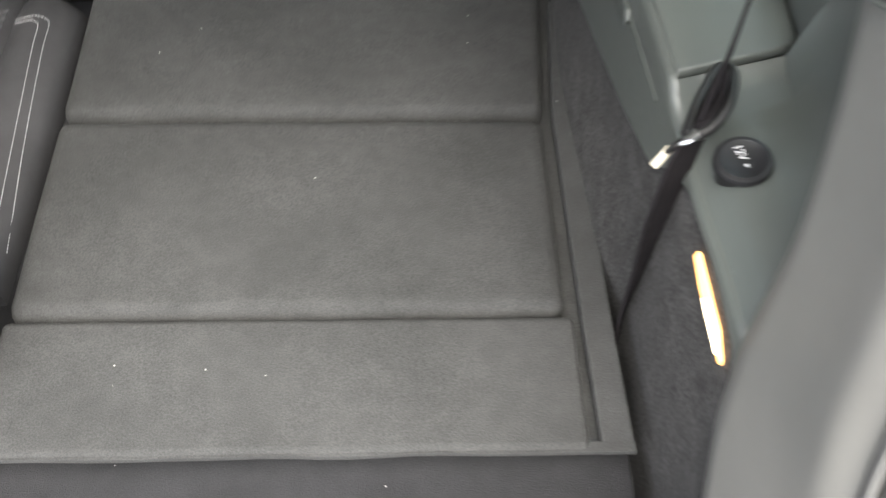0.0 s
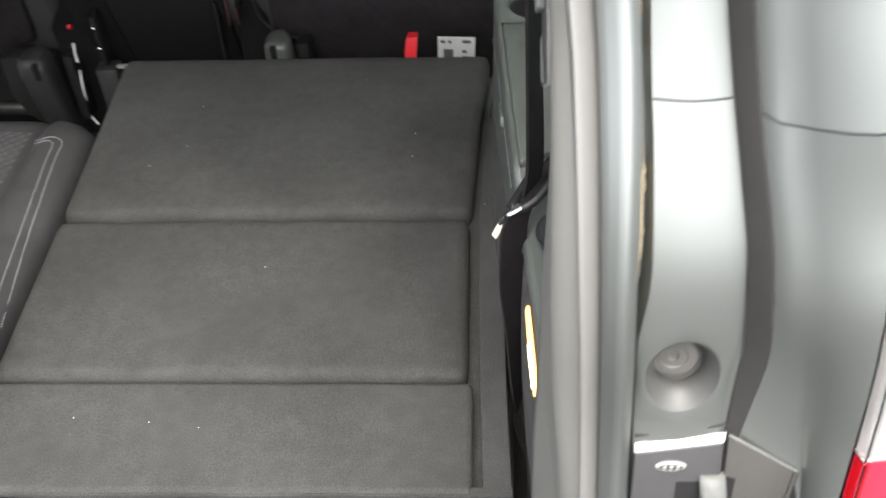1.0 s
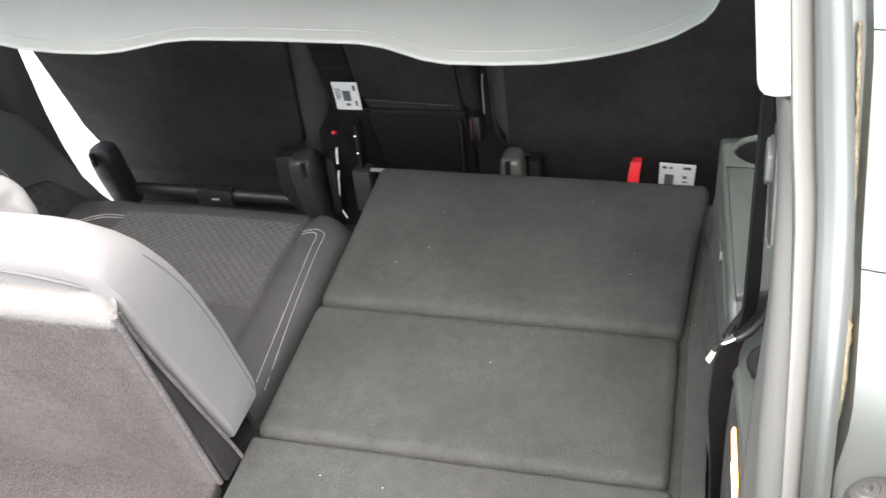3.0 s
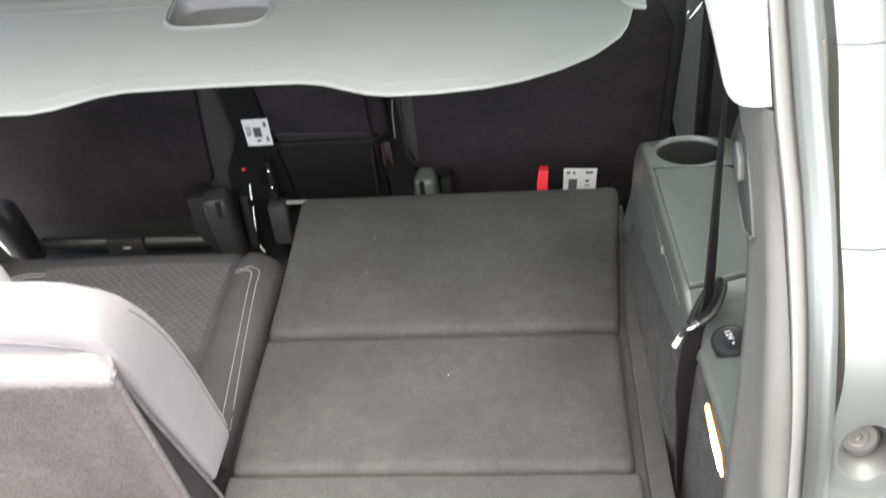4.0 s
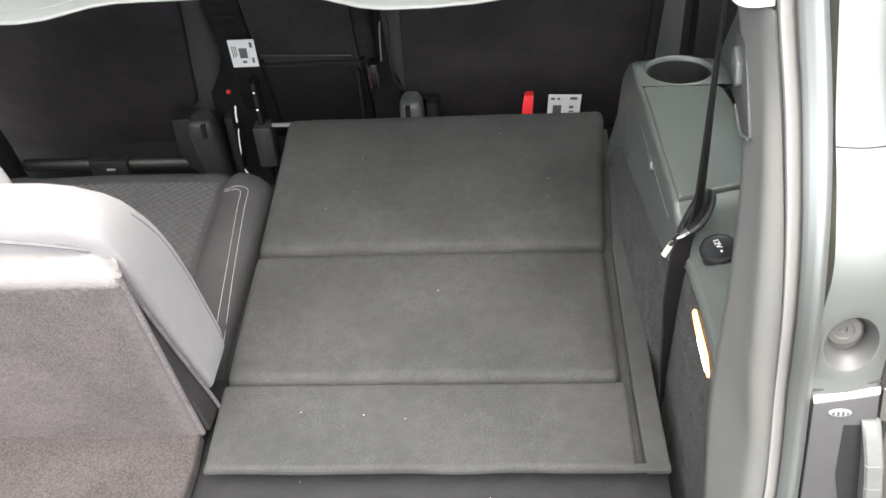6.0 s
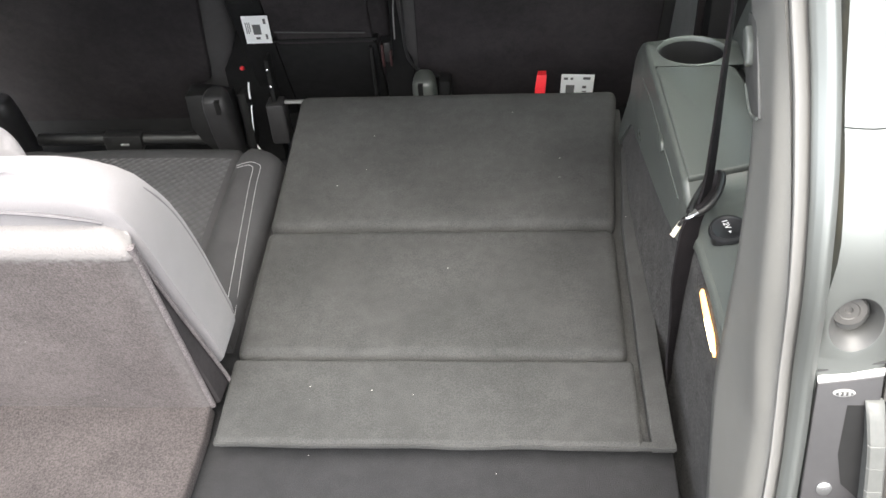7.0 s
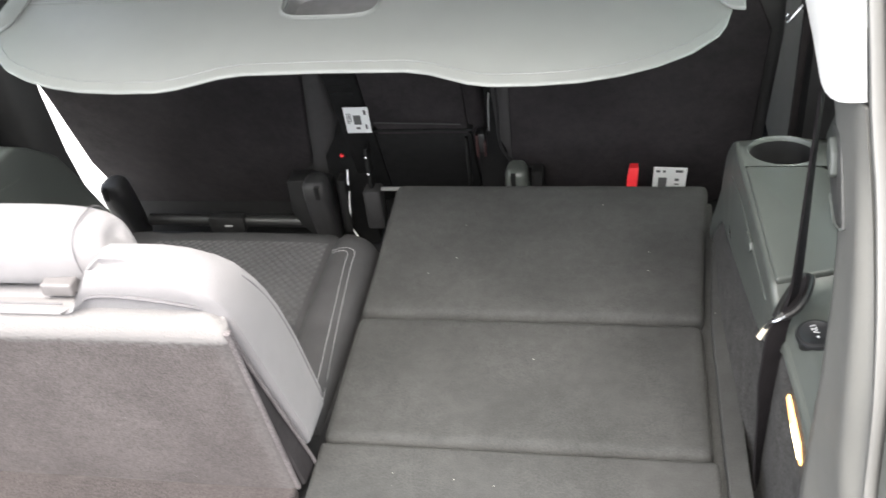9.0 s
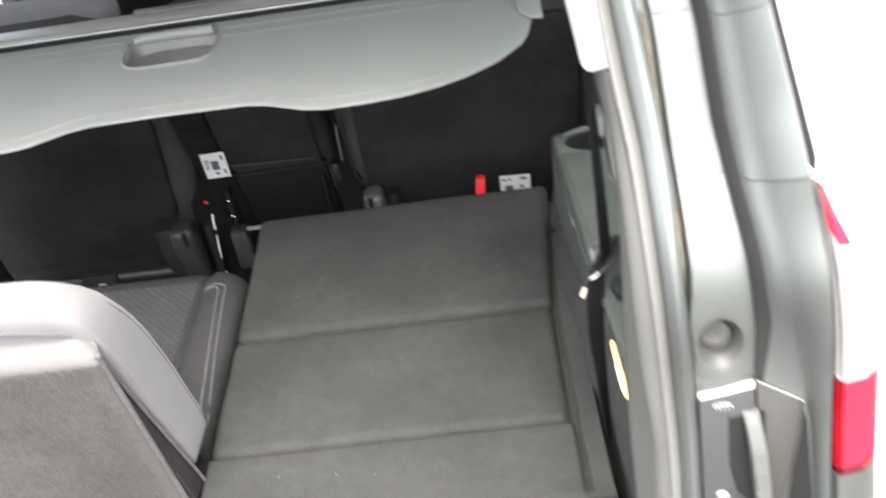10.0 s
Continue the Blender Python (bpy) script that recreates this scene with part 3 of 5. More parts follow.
def backrest(name, x0, x1, label, carpet_in=(0.03, 0.055), cloth=None, flare=0.0, tuck=0.0):
    ob = thing(name, ((x0 + x1) / 2, 1.05, 0.38), label, "seat", "second-row seats")
    rows = []
    for z in (0.44, 0.47, 0.6, 0.66, 0.71, 0.76, 0.85, 0.95, 1.06, 1.12, 1.155, 1.170):
        y = row2_y(z)
        d = lerp(((0.44, 0.09), (0.6, 0.11), (1.0, 0.10), (1.12, 0.085), (1.155, 0.055), (1.170, 0.016)), z)
        sh = lerp(((1.0, 0.0), (1.12, 0.02), (1.155, 0.05), (1.170, 0.085)), z)
        low = tuck * lerp(((0.66, 1.0), (0.76, 0.0)), z)
        cx, hx = (x0 + x1 - low) / 2, (x1 - low - x0) / 2 - sh
        yc = y + 0.055
        rows.append([(cx + hx * math.copysign(abs(math.cos(a)) ** 0.35, math.cos(a)), yc + d / 2 * math.copysign(abs(math.sin(a)) ** 0.5, math.sin(a)) * 1.0, z) for a in np.linspace(0, 2 * math.pi, 32, endpoint=False)])
    part("backrest", capped(rows), cloth or CLOTH_MID, ob, "dark cloth backrest", 60)
    a, b = x0 + carpet_in[0], x1 - carpet_in[1]
    pts = [(a + 0.035, 0.490), (b - 0.075, 0.490), (b - 0.045, 0.505), (b - 0.035, 0.54), (b - 0.035, 0.605), (b - 0.008, 0.622), (b, 0.65), (b + flare * 0.3, 0.73), (b + flare, 0.90), (b + flare, 0.98), (b + flare - 0.03, 1.05), (a + 0.05, 1.05), (a + 0.02, 0.95), (a, 0.64), (a + 0.012, 0.56)]
    part("carpet_panel", prism([(x, row2_y(z) - 0.008, z) for x, z in pts], (0, 0.02, 0), 0.005), FELT_BLACK, ob, "black felt backing")
    part("lower_shell", prism([(x, row2_y(0.5) - 0.004, z) for x, z in ((x0 + 0.02, 0.40), (x1 - 0.02, 0.40), (x1 - 0.02, 0.50), (x0 + 0.02, 0.50))], (0, 0.03, 0), 0.004), BLACK_MATTE, ob)
    return ob


def hinge_cover(parent, x0, x1, z0=0.50, z1=0.65, y=0.915, slot=0.5, mat=None):
    """A broad moulded cover, flat behind, with a slot in its crown."""
    rows = []
    xm, h = (x0 + x1) / 2, (x1 - x0) / 2
    for z, sc, f in ((z0, 0.92, 0.0), (z0 + 0.03, 0.95, 0.006), ((z0 + z1) / 2, 1.0, 0.010), (z1 - 0.035, 1.0, 0.008), (z1 - 0.012, 0.94, 0.003), (z1 - 0.003, 0.82, -0.005), (z1, 0.6, -0.012)):
        yy = y - 0.22 * (z - 0.6)
        rows.append([(xm + h * sc * math.copysign(abs(math.cos(a)) ** 0.45, math.cos(a)), yy + 0.022 - (0.022 + f) * math.copysign(abs(math.sin(a)) ** 0.8, math.sin(a)) if math.sin(a) > 0 else yy + 0.022 + 0.03 * abs(math.sin(a)) ** 0.8, z) for a in np.linspace(0, 2 * math.pi, 28, endpoint=False)])
    hc = part("hinge_cover", capped(rows), mat or GREY_HINGE, parent, ("lit grey" if mat else "dark grey") + " moulded hinge cover", 50)
    xs = x0 + (x1 - x0) * slot
    part("slot", prism([(xs + a, y - 0.22 * (z1 + b - 0.6) - 0.0095 + (0.004 if b > -0.012 else 0), z1 + b) for a, b in ((-0.005, -0.036), (0.004, -0.036), (0.005, -0.030), (0.005, -0.004), (-0.005, -0.004))], (0, 0.02, 0)), BLACK_MATTE, hc)
    return hc


left2 = backrest("second_row_seat", -0.825, -0.19, "second-row seat with a black felt back and grey hinge covers", carpet_in=(0.02, 0.078), flare=0.05, tuck=0.034)
rows = []
for z, d in ((1.12, 0.030), (1.15, 0.034), (1.168, 0.030), (1.180, 0.018), (1.184, 0.004)):
    rows.append([(-0.507 + (0.262 + d) * math.copysign(abs(math.cos(a)) ** 0.45, math.cos(a)), row2_y(1.13) + 0.095 + (0.030 + d) * math.copysign(abs(math.sin(a)) ** 0.6, math.sin(a)), z) for a in np.linspace(0, 2 * math.pi, 32, endpoint=False)])
part("pale_cushion_top", capped(rows), CLOTH_LIGHT, left2, "pale cloth top of the seat cushion", 60)
hinge_cover(left2, -0.748, -0.686, 0.47, 0.636, 0.915, 0.33)
hinge_cover(left2, -0.266, -0.210, 0.47, 0.650, 0.905, 0.68)
part("hinge_foot", prism([(x, 0.925, z) for x, z in ((-0.270, 0.642), (-0.305, 0.640), (-0.308, 0.56), (-0.29, 0.52), (-0.27, 0.50), (-0.212, 0.50), (-0.212, 0.63))], (0, 0.05, 0), 0.006), BLACK, left2)
bm = tube([(-0.66, 0.94, 0.528), (-0.25, 0.94, 0.525)], 0.0135, 14)
part("latch_rail", bm, BLACK, left2)
part("latch_handle", box(-0.508, -0.424, 0.918, 0.945, 0.508, 0.547, 0.005), BLACK, left2)
part("latch_mark", box(-0.470, -0.452, 0.9155, 0.920, 0.525, 0.529), GREY_COVER, left2)
# shiny seat frame edge beside the hinge, its glint put in as white
part("lit_edge", tube(smooth_path([(-0.172, 0.94, 0.486), (-0.180, 0.94, 0.505), (-0.181, 0.94, 0.530), (-0.175, 0.94, 0.590), (-0.172, 0.94, 0.605)], 5), 0.0015, 6), PAPER, left2, "seat frame edge with its glint coloured white")
part("lit_edge", tube(smooth_path([(-0.172, 0.94, 0.622), (-0.171, 0.94, 0.64), (-0.168, 0.94, 0.660)], 5), 0.0019, 6), PAPER, left2, "seat frame edge with its glint coloured white")
# small red disc beside the recliner bracket
part("red_spot", disc((-0.1968, 1.004, 0.6565), (0.2, -1, 0.6), ((0.0046, -0.012), (0.0046, 0.001), (0.003, 0.003)), 14), RED, left2, "small red spot")

mid2 = backrest("second_row_seat", -0.155, 0.125, "narrow middle second-row seat with black plastic back shell", carpet_in=(0.05, 0.03), cloth=FELT_BLACK)
part("back_shell", prism([(x, row2_y(z) - 0.010, z) for x, z in ((-0.105, 0.50), (0.10, 0.50), (0.10, 0.728), (-0.105, 0.728))], (0, 0.02, 0), 0.004), BLACK_MATTE, mid2, "black plastic lower shell")
part("shell_ridge", box(-0.11, 0.105, row2_y(0.745) - 0.012, row2_y(0.745) + 0.01, 0.737, 0.742, 0.002), BLACK_MATTE, mid2)
part("felt_pocket", prism([(x, row2_y(z) - 0.012, z) for x, z in ((-0.095, 0.765), (0.085, 0.765), (0.095, 0.775), (0.105, 1.0), (-0.10, 1.0), (-0.105, 0.775))], (0, 0.01, 0), 0.003), FELT_BLACK, mid2)
part("pocket_edge", tube([(-0.097, row2_y(0.766) - 0.013, 0.766), (0.082, row2_y(0.758) - 0.013, 0.758)], 0.0013, 6), GREY_HINGE, mid2)
part("shell_rib", box(0.085, 0.092, 0.965, 0.99, 0.60, 0.72, 0.003), BLACK_MATTE, mid2)
part("buckle_stalk", box(0.110, 0.130, 0.955, 0.985, 0.69, 0.735, 0.004), BLACK, mid2)
part("buckle_button", box(0.112, 0.117, 0.947, 0.957, 0.685, 0.735, 0.0015), material("dull_red_plastic", (0.035, 0.010, 0.010), 0.5), mid2)
part("buckle_button", box(0.128, 0.132, 0.947, 0.957, 0.685, 0.720, 0.0015), bpy.data.materials["dull_red_plastic"], mid2)
part("recliner_bracket", box(-0.197, -0.179, 0.935, 0.97, 0.50, 0.635, 0.004), BLACK_MATTE, mid2)
part("recliner_bracket", box(-0.128, -0.118, 0.94, 0.975, 0.58, 0.71, 0.003), BLACK_MATTE, mid2)
for zz in (0.60, 0.65, 0.69):
    part("rivet", disc((-0.123, 0.938, zz), (0, -1, 0.2), ((0.003, -0.002), (0.003, 0.002), (0.0015, 0.003)), 10), STEEL, mid2)
# added black fillers keep the gaps beside the middle seat dark
part("gap_filler", box(-0.245, -0.15, 1.03, 1.06, 0.40, 1.0, 0.004), BLACK_MATTE, mid2)
part("gap_filler", box(0.105, 0.165, 1.02, 1.05, 0.40, 1.0, 0.004), BLACK_MATTE, mid2)
part("rail_cover", box(-0.140, -0.101, 0.925, 0.965, 0.515, 0.613, 0.006), GREY_HINGE, mid2)
part("carrier_rail", box(-0.098, 0.0, 0.926, 0.934, 0.615, 0.622, 0.002), ALUMINIUM, mid2, "pale metal seat rail")
part("side_cover", prism([(x, row2_y(z) - 0.004, z) for x, z in ((-0.176, 0.50), (-0.108, 0.50), (-0.108, 1.02), (-0.176, 1.02))], (0, 0.03, 0), 0.003), BLACK_MATTE, mid2)
for k in range(5):
    part("vent_rib", box(-0.168, -0.122, row2_y(0.845 + 0.022 * k) - 0.006, row2_y(0.845 + 0.022 * k) + 0.01, 0.841 + 0.022 * k, 0.848 + 0.022 * k, 0.001), BLACK_MATTE, mid2)

right2 = backrest("second_row_seat", 0.145, 0.688, "second-row seat with a black felt back and a red pull strap", carpet_in=(0.03, 0.03))
# paler plastic puts in the light that this cover catches
hinge_cover(right2, 0.166, 0.216, 0.52, 0.655, 0.945, 0.40, PLASTIC)
part("hinge_recess", box(0.220, 0.244, 0.960, 1.0, 0.52, 0.640, 0.006), BLACK_MATTE, right2)
# pale sliver stands in for light showing between the seats
part("lit_edge", tube(smooth_path([(x, row2_y(z) - 0.012, z) for x, z in ((0.151, 0.845), (0.147, 0.82), (0.142, 0.77), (0.139, 0.738))], 5), 0.0014, 6), GREY_COVER, right2, "pale sliver coloured for light between the seats")
piping = [(0.168, 0.95), (0.164, 0.83), (0.157, 0.72), (0.163, 0.668), (0.185, 0.635), (0.215, 0.622), (0.235, 0.618)]
part("piping", tube(smooth_path([(x, row2_y(z) - 0.012, z) for x, z in piping], 6), 0.003, 8), GREY_HINGE, right2)
bm = ribbon([(0.424, 0.95, 0.50), (0.425, 0.94, 0.58), (0.427, 0.935, 0.635), (0.430, 0.945, 0.658), (0.431, 0.97, 0.653)], [(0.0105, 0, 0)] * 3 + [(0.0095, 0, 0), (0.008, 0, 0)], 0.003)
part("pull_strap", bm, RED, right2, "bright red webbing strap")


def paper_label(name, corners, parent_label):
    """A sticker between three corners: top left, top right, bottom left."""
    tl, tr, bl = (Vector(c) for c in corners)
    u, v = tr - tl, bl - tl
    n = u.cross(v).normalized()
    if n.y > 0:
        n = -n
    ob = part(name, prism([tl, tr, tr + v, bl], n * 0.0012), PAPER)

    def ink(nm, a, b, c, d):
        q = [tl + u * a + v * b, tl + u * c + v * b, tl + u * c + v * d, tl + u * a + v * d]
        o = part(nm, prism([p + n * 0.0012 for p in q], n * 0.0006), INK, ob)
        return o

    return tagged(ob, parent_label, "label"), ink


lab, ink = paper_label("paper_label", ((-0.150, 0.9281, 0.8154), (-0.0977, 0.9271, 0.8163), (-0.1579, 0.9577, 0.7404)), "white paper sticker with printed square and bars on the seat back")
ink("printed_square", 0.36, 0.30, 0.66, 0.66)
for a, b, c, d in ((0.10, 0.22, 0.13, 0.62), (0.17, 0.22, 0.20, 0.62), (0.24, 0.22, 0.27, 0.55), (0.80, 0.10, 0.90, 0.28), (0.80, 0.66, 0.88, 0.84), (0.42, 0.76, 0.58, 0.84)):
    ink("printed_bar", a, b, c, d)
lab, ink = paper_label("paper_label", ((0.472, 1.0006, 0.627), (0.540, 1.0026, 0.623), (0.469, 1.03, 0.54)), "white paper sticker standing behind the folded seat")
ink("printed_square", 0.16, 0.36, 0.42, 0.72)
for a, b, c, d in ((0.08, 0.10, 0.20, 0.17), (0.28, 0.10, 0.36, 0.17), (0.66, 0.08, 0.88, 0.16), (0.66, 0.38, 0.78, 0.46), (0.66, 0.56, 0.80, 0.60)):
    ink("printed_bar", a, b, c, d)


# ---- load cover ----
cover = thing("load_cover", (CX, 0.6, 1.16), "grey roll-up load cover with a recessed handle", "load cover")


def cov_z(y):
    return 1.13 + 0.2 * (y - 0.42)


EDGE = ((0.0, 0.436), (0.12, 0.434), (0.155, 0.427), (0.182, 0.416), (0.21, 0.405), (0.24, 0.399), (0.30, 0.399), (0.36, 0.404), (0.41, 0.415), (0.456, 0.432), (0.501, 0.457), (0.54, 0.495), (0.552, 0.522), (0.5605, 0.56))


def cov_edge(x):
    return lerp(EDGE, abs(x - CX)) + 0.009


xs = sorted({round(v, 4) for v in [*np.linspace(CX - 0.5605, CX + 0.5605, 75), -0.108, -0.100, 0.045, 0.053]})
bm = bmesh.new()
HX0, HX1, HY0, HY1 = -0.104, 0.049, 0.566, 0.662
rows = []
for v in np.linspace(0, 1, 26):
    row = []
    for x in xs:
        y = cov_edge(x) + (0.675 - cov_edge(x)) * v
        row.append((x, y, cov_z(y) - 0.0015 * (1 - v) ** 8))
    rows.append(row)
vs = [[bm.verts.new(p) for p in row] for row in rows]
for a, b in zip(vs, vs[1:]):
    for i in range(len(xs) - 1):
        c = (a[i].co + b[i + 1].co) / 2
        if HX0 + 0.004 < c.x < HX1 - 0.004 and HY0 + 0.006 < c.y < HY1:
            continue
        bm.faces.new((a[i], a[i + 1], b[i + 1], b[i]))
bmesh.ops.delete(bm, geom=[v for v in bm.verts if not v.link_faces], context="VERTS")
bmesh.ops.recalc_face_normals(bm, faces=bm.faces)
bmesh.ops.solidify(bm, geom=bm.faces[:], thickness=0.006)
part("end_board", bm, COVER_CLOTH, cover, "smooth grey vinyl end board")
hem_pts = [(x, cov_edge(x) + 0.016, cov_z(cov_edge(x) + 0.016) + 0.0005) for x in np.linspace(CX - 0.545, CX + 0.545, 80)]
part("hem_seam", tube(hem_pts, 0.0007, 6), GREY_COVER, cover)
rim = [(x, cov_edge(x), cov_z(cov_edge(x)) - 0.0045) for x in np.linspace(CX - 0.5605, CX + 0.5605, 100)]
part("edge_trim", tube(rim, 0.0026, 8), COVER_CLOTH, cover)
for yy in (0.632, 0.656):
    for a, b in ((CX - 0.55, HX0 - 0.01), (HX1 + 0.01, CX + 0.55)):
        part("fold_ridge", tube([(x, yy, cov_z(yy) - 0.0004) for x in np.linspace(a, b, 16)], 0.0055, 10, 0.3), COVER_CLOTH, cover)


def pocket_ring(g, y0, y1, z):
    out = []
    for a in np.linspace(0, 2 * math.pi, 48, endpoint=False):
        c, s_ = math.cos(a), math.sin(a)
        e = 0.45
        x = (HX0 + HX1) / 2 + (HX1 - HX0) / 2 * g * math.copysign(abs(c) ** e, c)
        t = (math.copysign(abs(s_) ** e, s_) + 1) / 2
        y = y0 + (y1 - y0) * t
        x = (HX0 + HX1) / 2 + (x - (HX0 + HX1) / 2) * (0.95 + 0.1 * t if t < 0.5 else 1.0)
        out.append((x, y, cov_z(y) + z))
    return out


part("pocket_frame", sheet([pocket_ring(1.07, HY0 - 0.006, HY1 + 0.006, 0.0008), pocket_ring(1.02, HY0 - 0.001, HY1 + 0.002, 0.0016), pocket_ring(1.01, HY0, HY1, 0.0028)], wrap=True), COVER_CLOTH, cover, "", 60)
bm = sheet([pocket_ring(1.01, HY0, HY1, 0.0028), pocket_ring(0.99, HY0 + 0.002, HY1 - 0.002, 0.001), pocket_ring(0.94, HY0 + 0.008, HY1 - 0.004, -0.018), pocket_ring(0.86, HY0 + 0.014, HY1 - 0.006, -0.025)], wrap=True)
bm.verts.ensure_lookup_table()
bm.faces.new(bm.verts[-48:])
handle = part("handle_pocket", bm, material("pocket_plastic", (0.185, 0.179, 0.175), 0.42), cover, "recessed dark grey plastic handle with a thin pale rim", 45)
part("grip", tube([(x, 0.651, cov_z(0.651) + 0.001 + 0.002 * math.cos((x + 0.03) * 20)) for x in np.linspace(HX0 + 0.010, HX1 - 0.010, 14)], 0.0085, 12), COVER_CLOTH, handle)
part("rim_line", tube([Vector(p) + Vector((0, 0, 0.0005)) for p in pocket_ring(1.015, HY0 - 0.001, HY1, 0.004)][24:] + [Vector(p) for p in pocket_ring(1.015, HY0 - 0.001, HY1, 0.0045)][:1], 0.0010, 6), COVER_CLOTH, handle)
# cassette behind
rows = []
for x in (CX - 0.60, CX + 0.60):
    rows.append([(x, y, z) for y, z in ((0.690, 1.160), (0.690, 1.190), (0.694, 1.1935), (0.700, 1.194), (0.732, 1.196), (0.738, 1.193), (0.742, 1.180), (0.738, 1.14), (0.70, 1.135))])
cassette = part("cassette", capped(rows), ALUMINIUM, cover, "long silver-grey cassette bar")
part("cassette_lip", box(CX - 0.598, CX + 0.598, 0.676, 0.6895, 1.1885, 1.1925, 0.0015), ALUMINIUM, cassette)
# black strip put in for the shadow line under the bar
part("shadow_line", box(CX - 0.598, CX + 0.598, 0.674, 0.6895, 1.178, 1.1885, 0.001), BLACK_MATTE, cassette)
part("finger_ledge", box(-0.115, 0.075, 0.730, 0.750, 1.190, 1.198, 0.003), PLASTIC_LIGHT, cassette)
for sgn in (1, -1):
    def mx(x):
        return x if sgn > 0 else 2 * CX - x
    pts = [(0.545, 0.558), (0.538, 0.570), (0.5345, 0.590), (0.5345, 0.645), (0.538, 0.662), (0.545, 0.668), (0.572, 0.665), (0.573, 0.62), (0.5715, 0.548), (0.556, 0.551)]
    cap = part("end_cap", prism([(mx(x), y, cov_z(y) + 0.0005) for x, y in pts], (0, 0, 0.006), 0.002), COVER_CLOTH, cover, "grey plastic end cap")
    part("guide_peg", box(min(mx(0.545), mx(0.605)), max(mx(0.545), mx(0.605)), 0.654, 0.666, 1.172, 1.181, 0.002), GREY_COVER, cap)
    part("peg_latch", box(min(mx(0.552), mx(0.572)), max(mx(0.552), mx(0.572)), 0.652, 0.672, 1.180, 1.187, 0.003), GREY_COVER, cap)


# ---- quarter trim with storage bin ----
TOP = ((-0.165, 0.62), (-0.145, 0.70), (-0.100, 0.80), (-0.062, 0.905), (-0.045, 0.944), (0.02, 0.948), (0.10, 0.951), (0.14, 0.957), (0.168, 0.969), (0.178, 0.981), (0.485, 0.983), (0.51, 0.975), (0.54, 0.955), (0.60, 0.905), (0.645, 0.825), (0.70, 0.690), (0.715, 0.650))
TOP_X = ((-0.165, 0.600), (-0.037, 0.603), (0.02, 0.600), (0.10, 0.593), (0.17, 0.584), (0.178, 0.5825), (0.48, 0.568), (0.54, 0.570), (0.715, 0.582))
CARPET_TOP = ((-0.165, 0.61), (-0.145, 0.69), (-0.10, 0.79), (-0.062, 0.885), (-0.045, 0.930), (0.02, 0.939), (0.095, 0.942), (0.13, 0.928), (0.167, 0.894), (0.26, 0.868), (0.40, 0.838), (0.475, 0.823), (0.60, 0.775), (0.70, 0.655), (0.715, 0.62))


def wall_x(y, z):
    """The inner face of the quarter trim; round the boot lamp it leans back towards the shelf."""
    drop = max(0.0, lerp(TOP, y) - z)
    w = max(0.0, min(1.0, (0.14 - y) / 0.06))
    hollow = 0.004 * math.sin(max(0, min(1, (z - 0.66) / 0.3)) * math.pi)
    tuck = 0.015 * max(0.0, min(1.0, (y - 0.16) / 0.08)) * max(0.0, min(1.0, (0.79 - z) / 0.09))
    return lerp(TOP_X, y) + 0.033 * drop - hollow - tuck - 0.25 * w * min(0.03, drop)


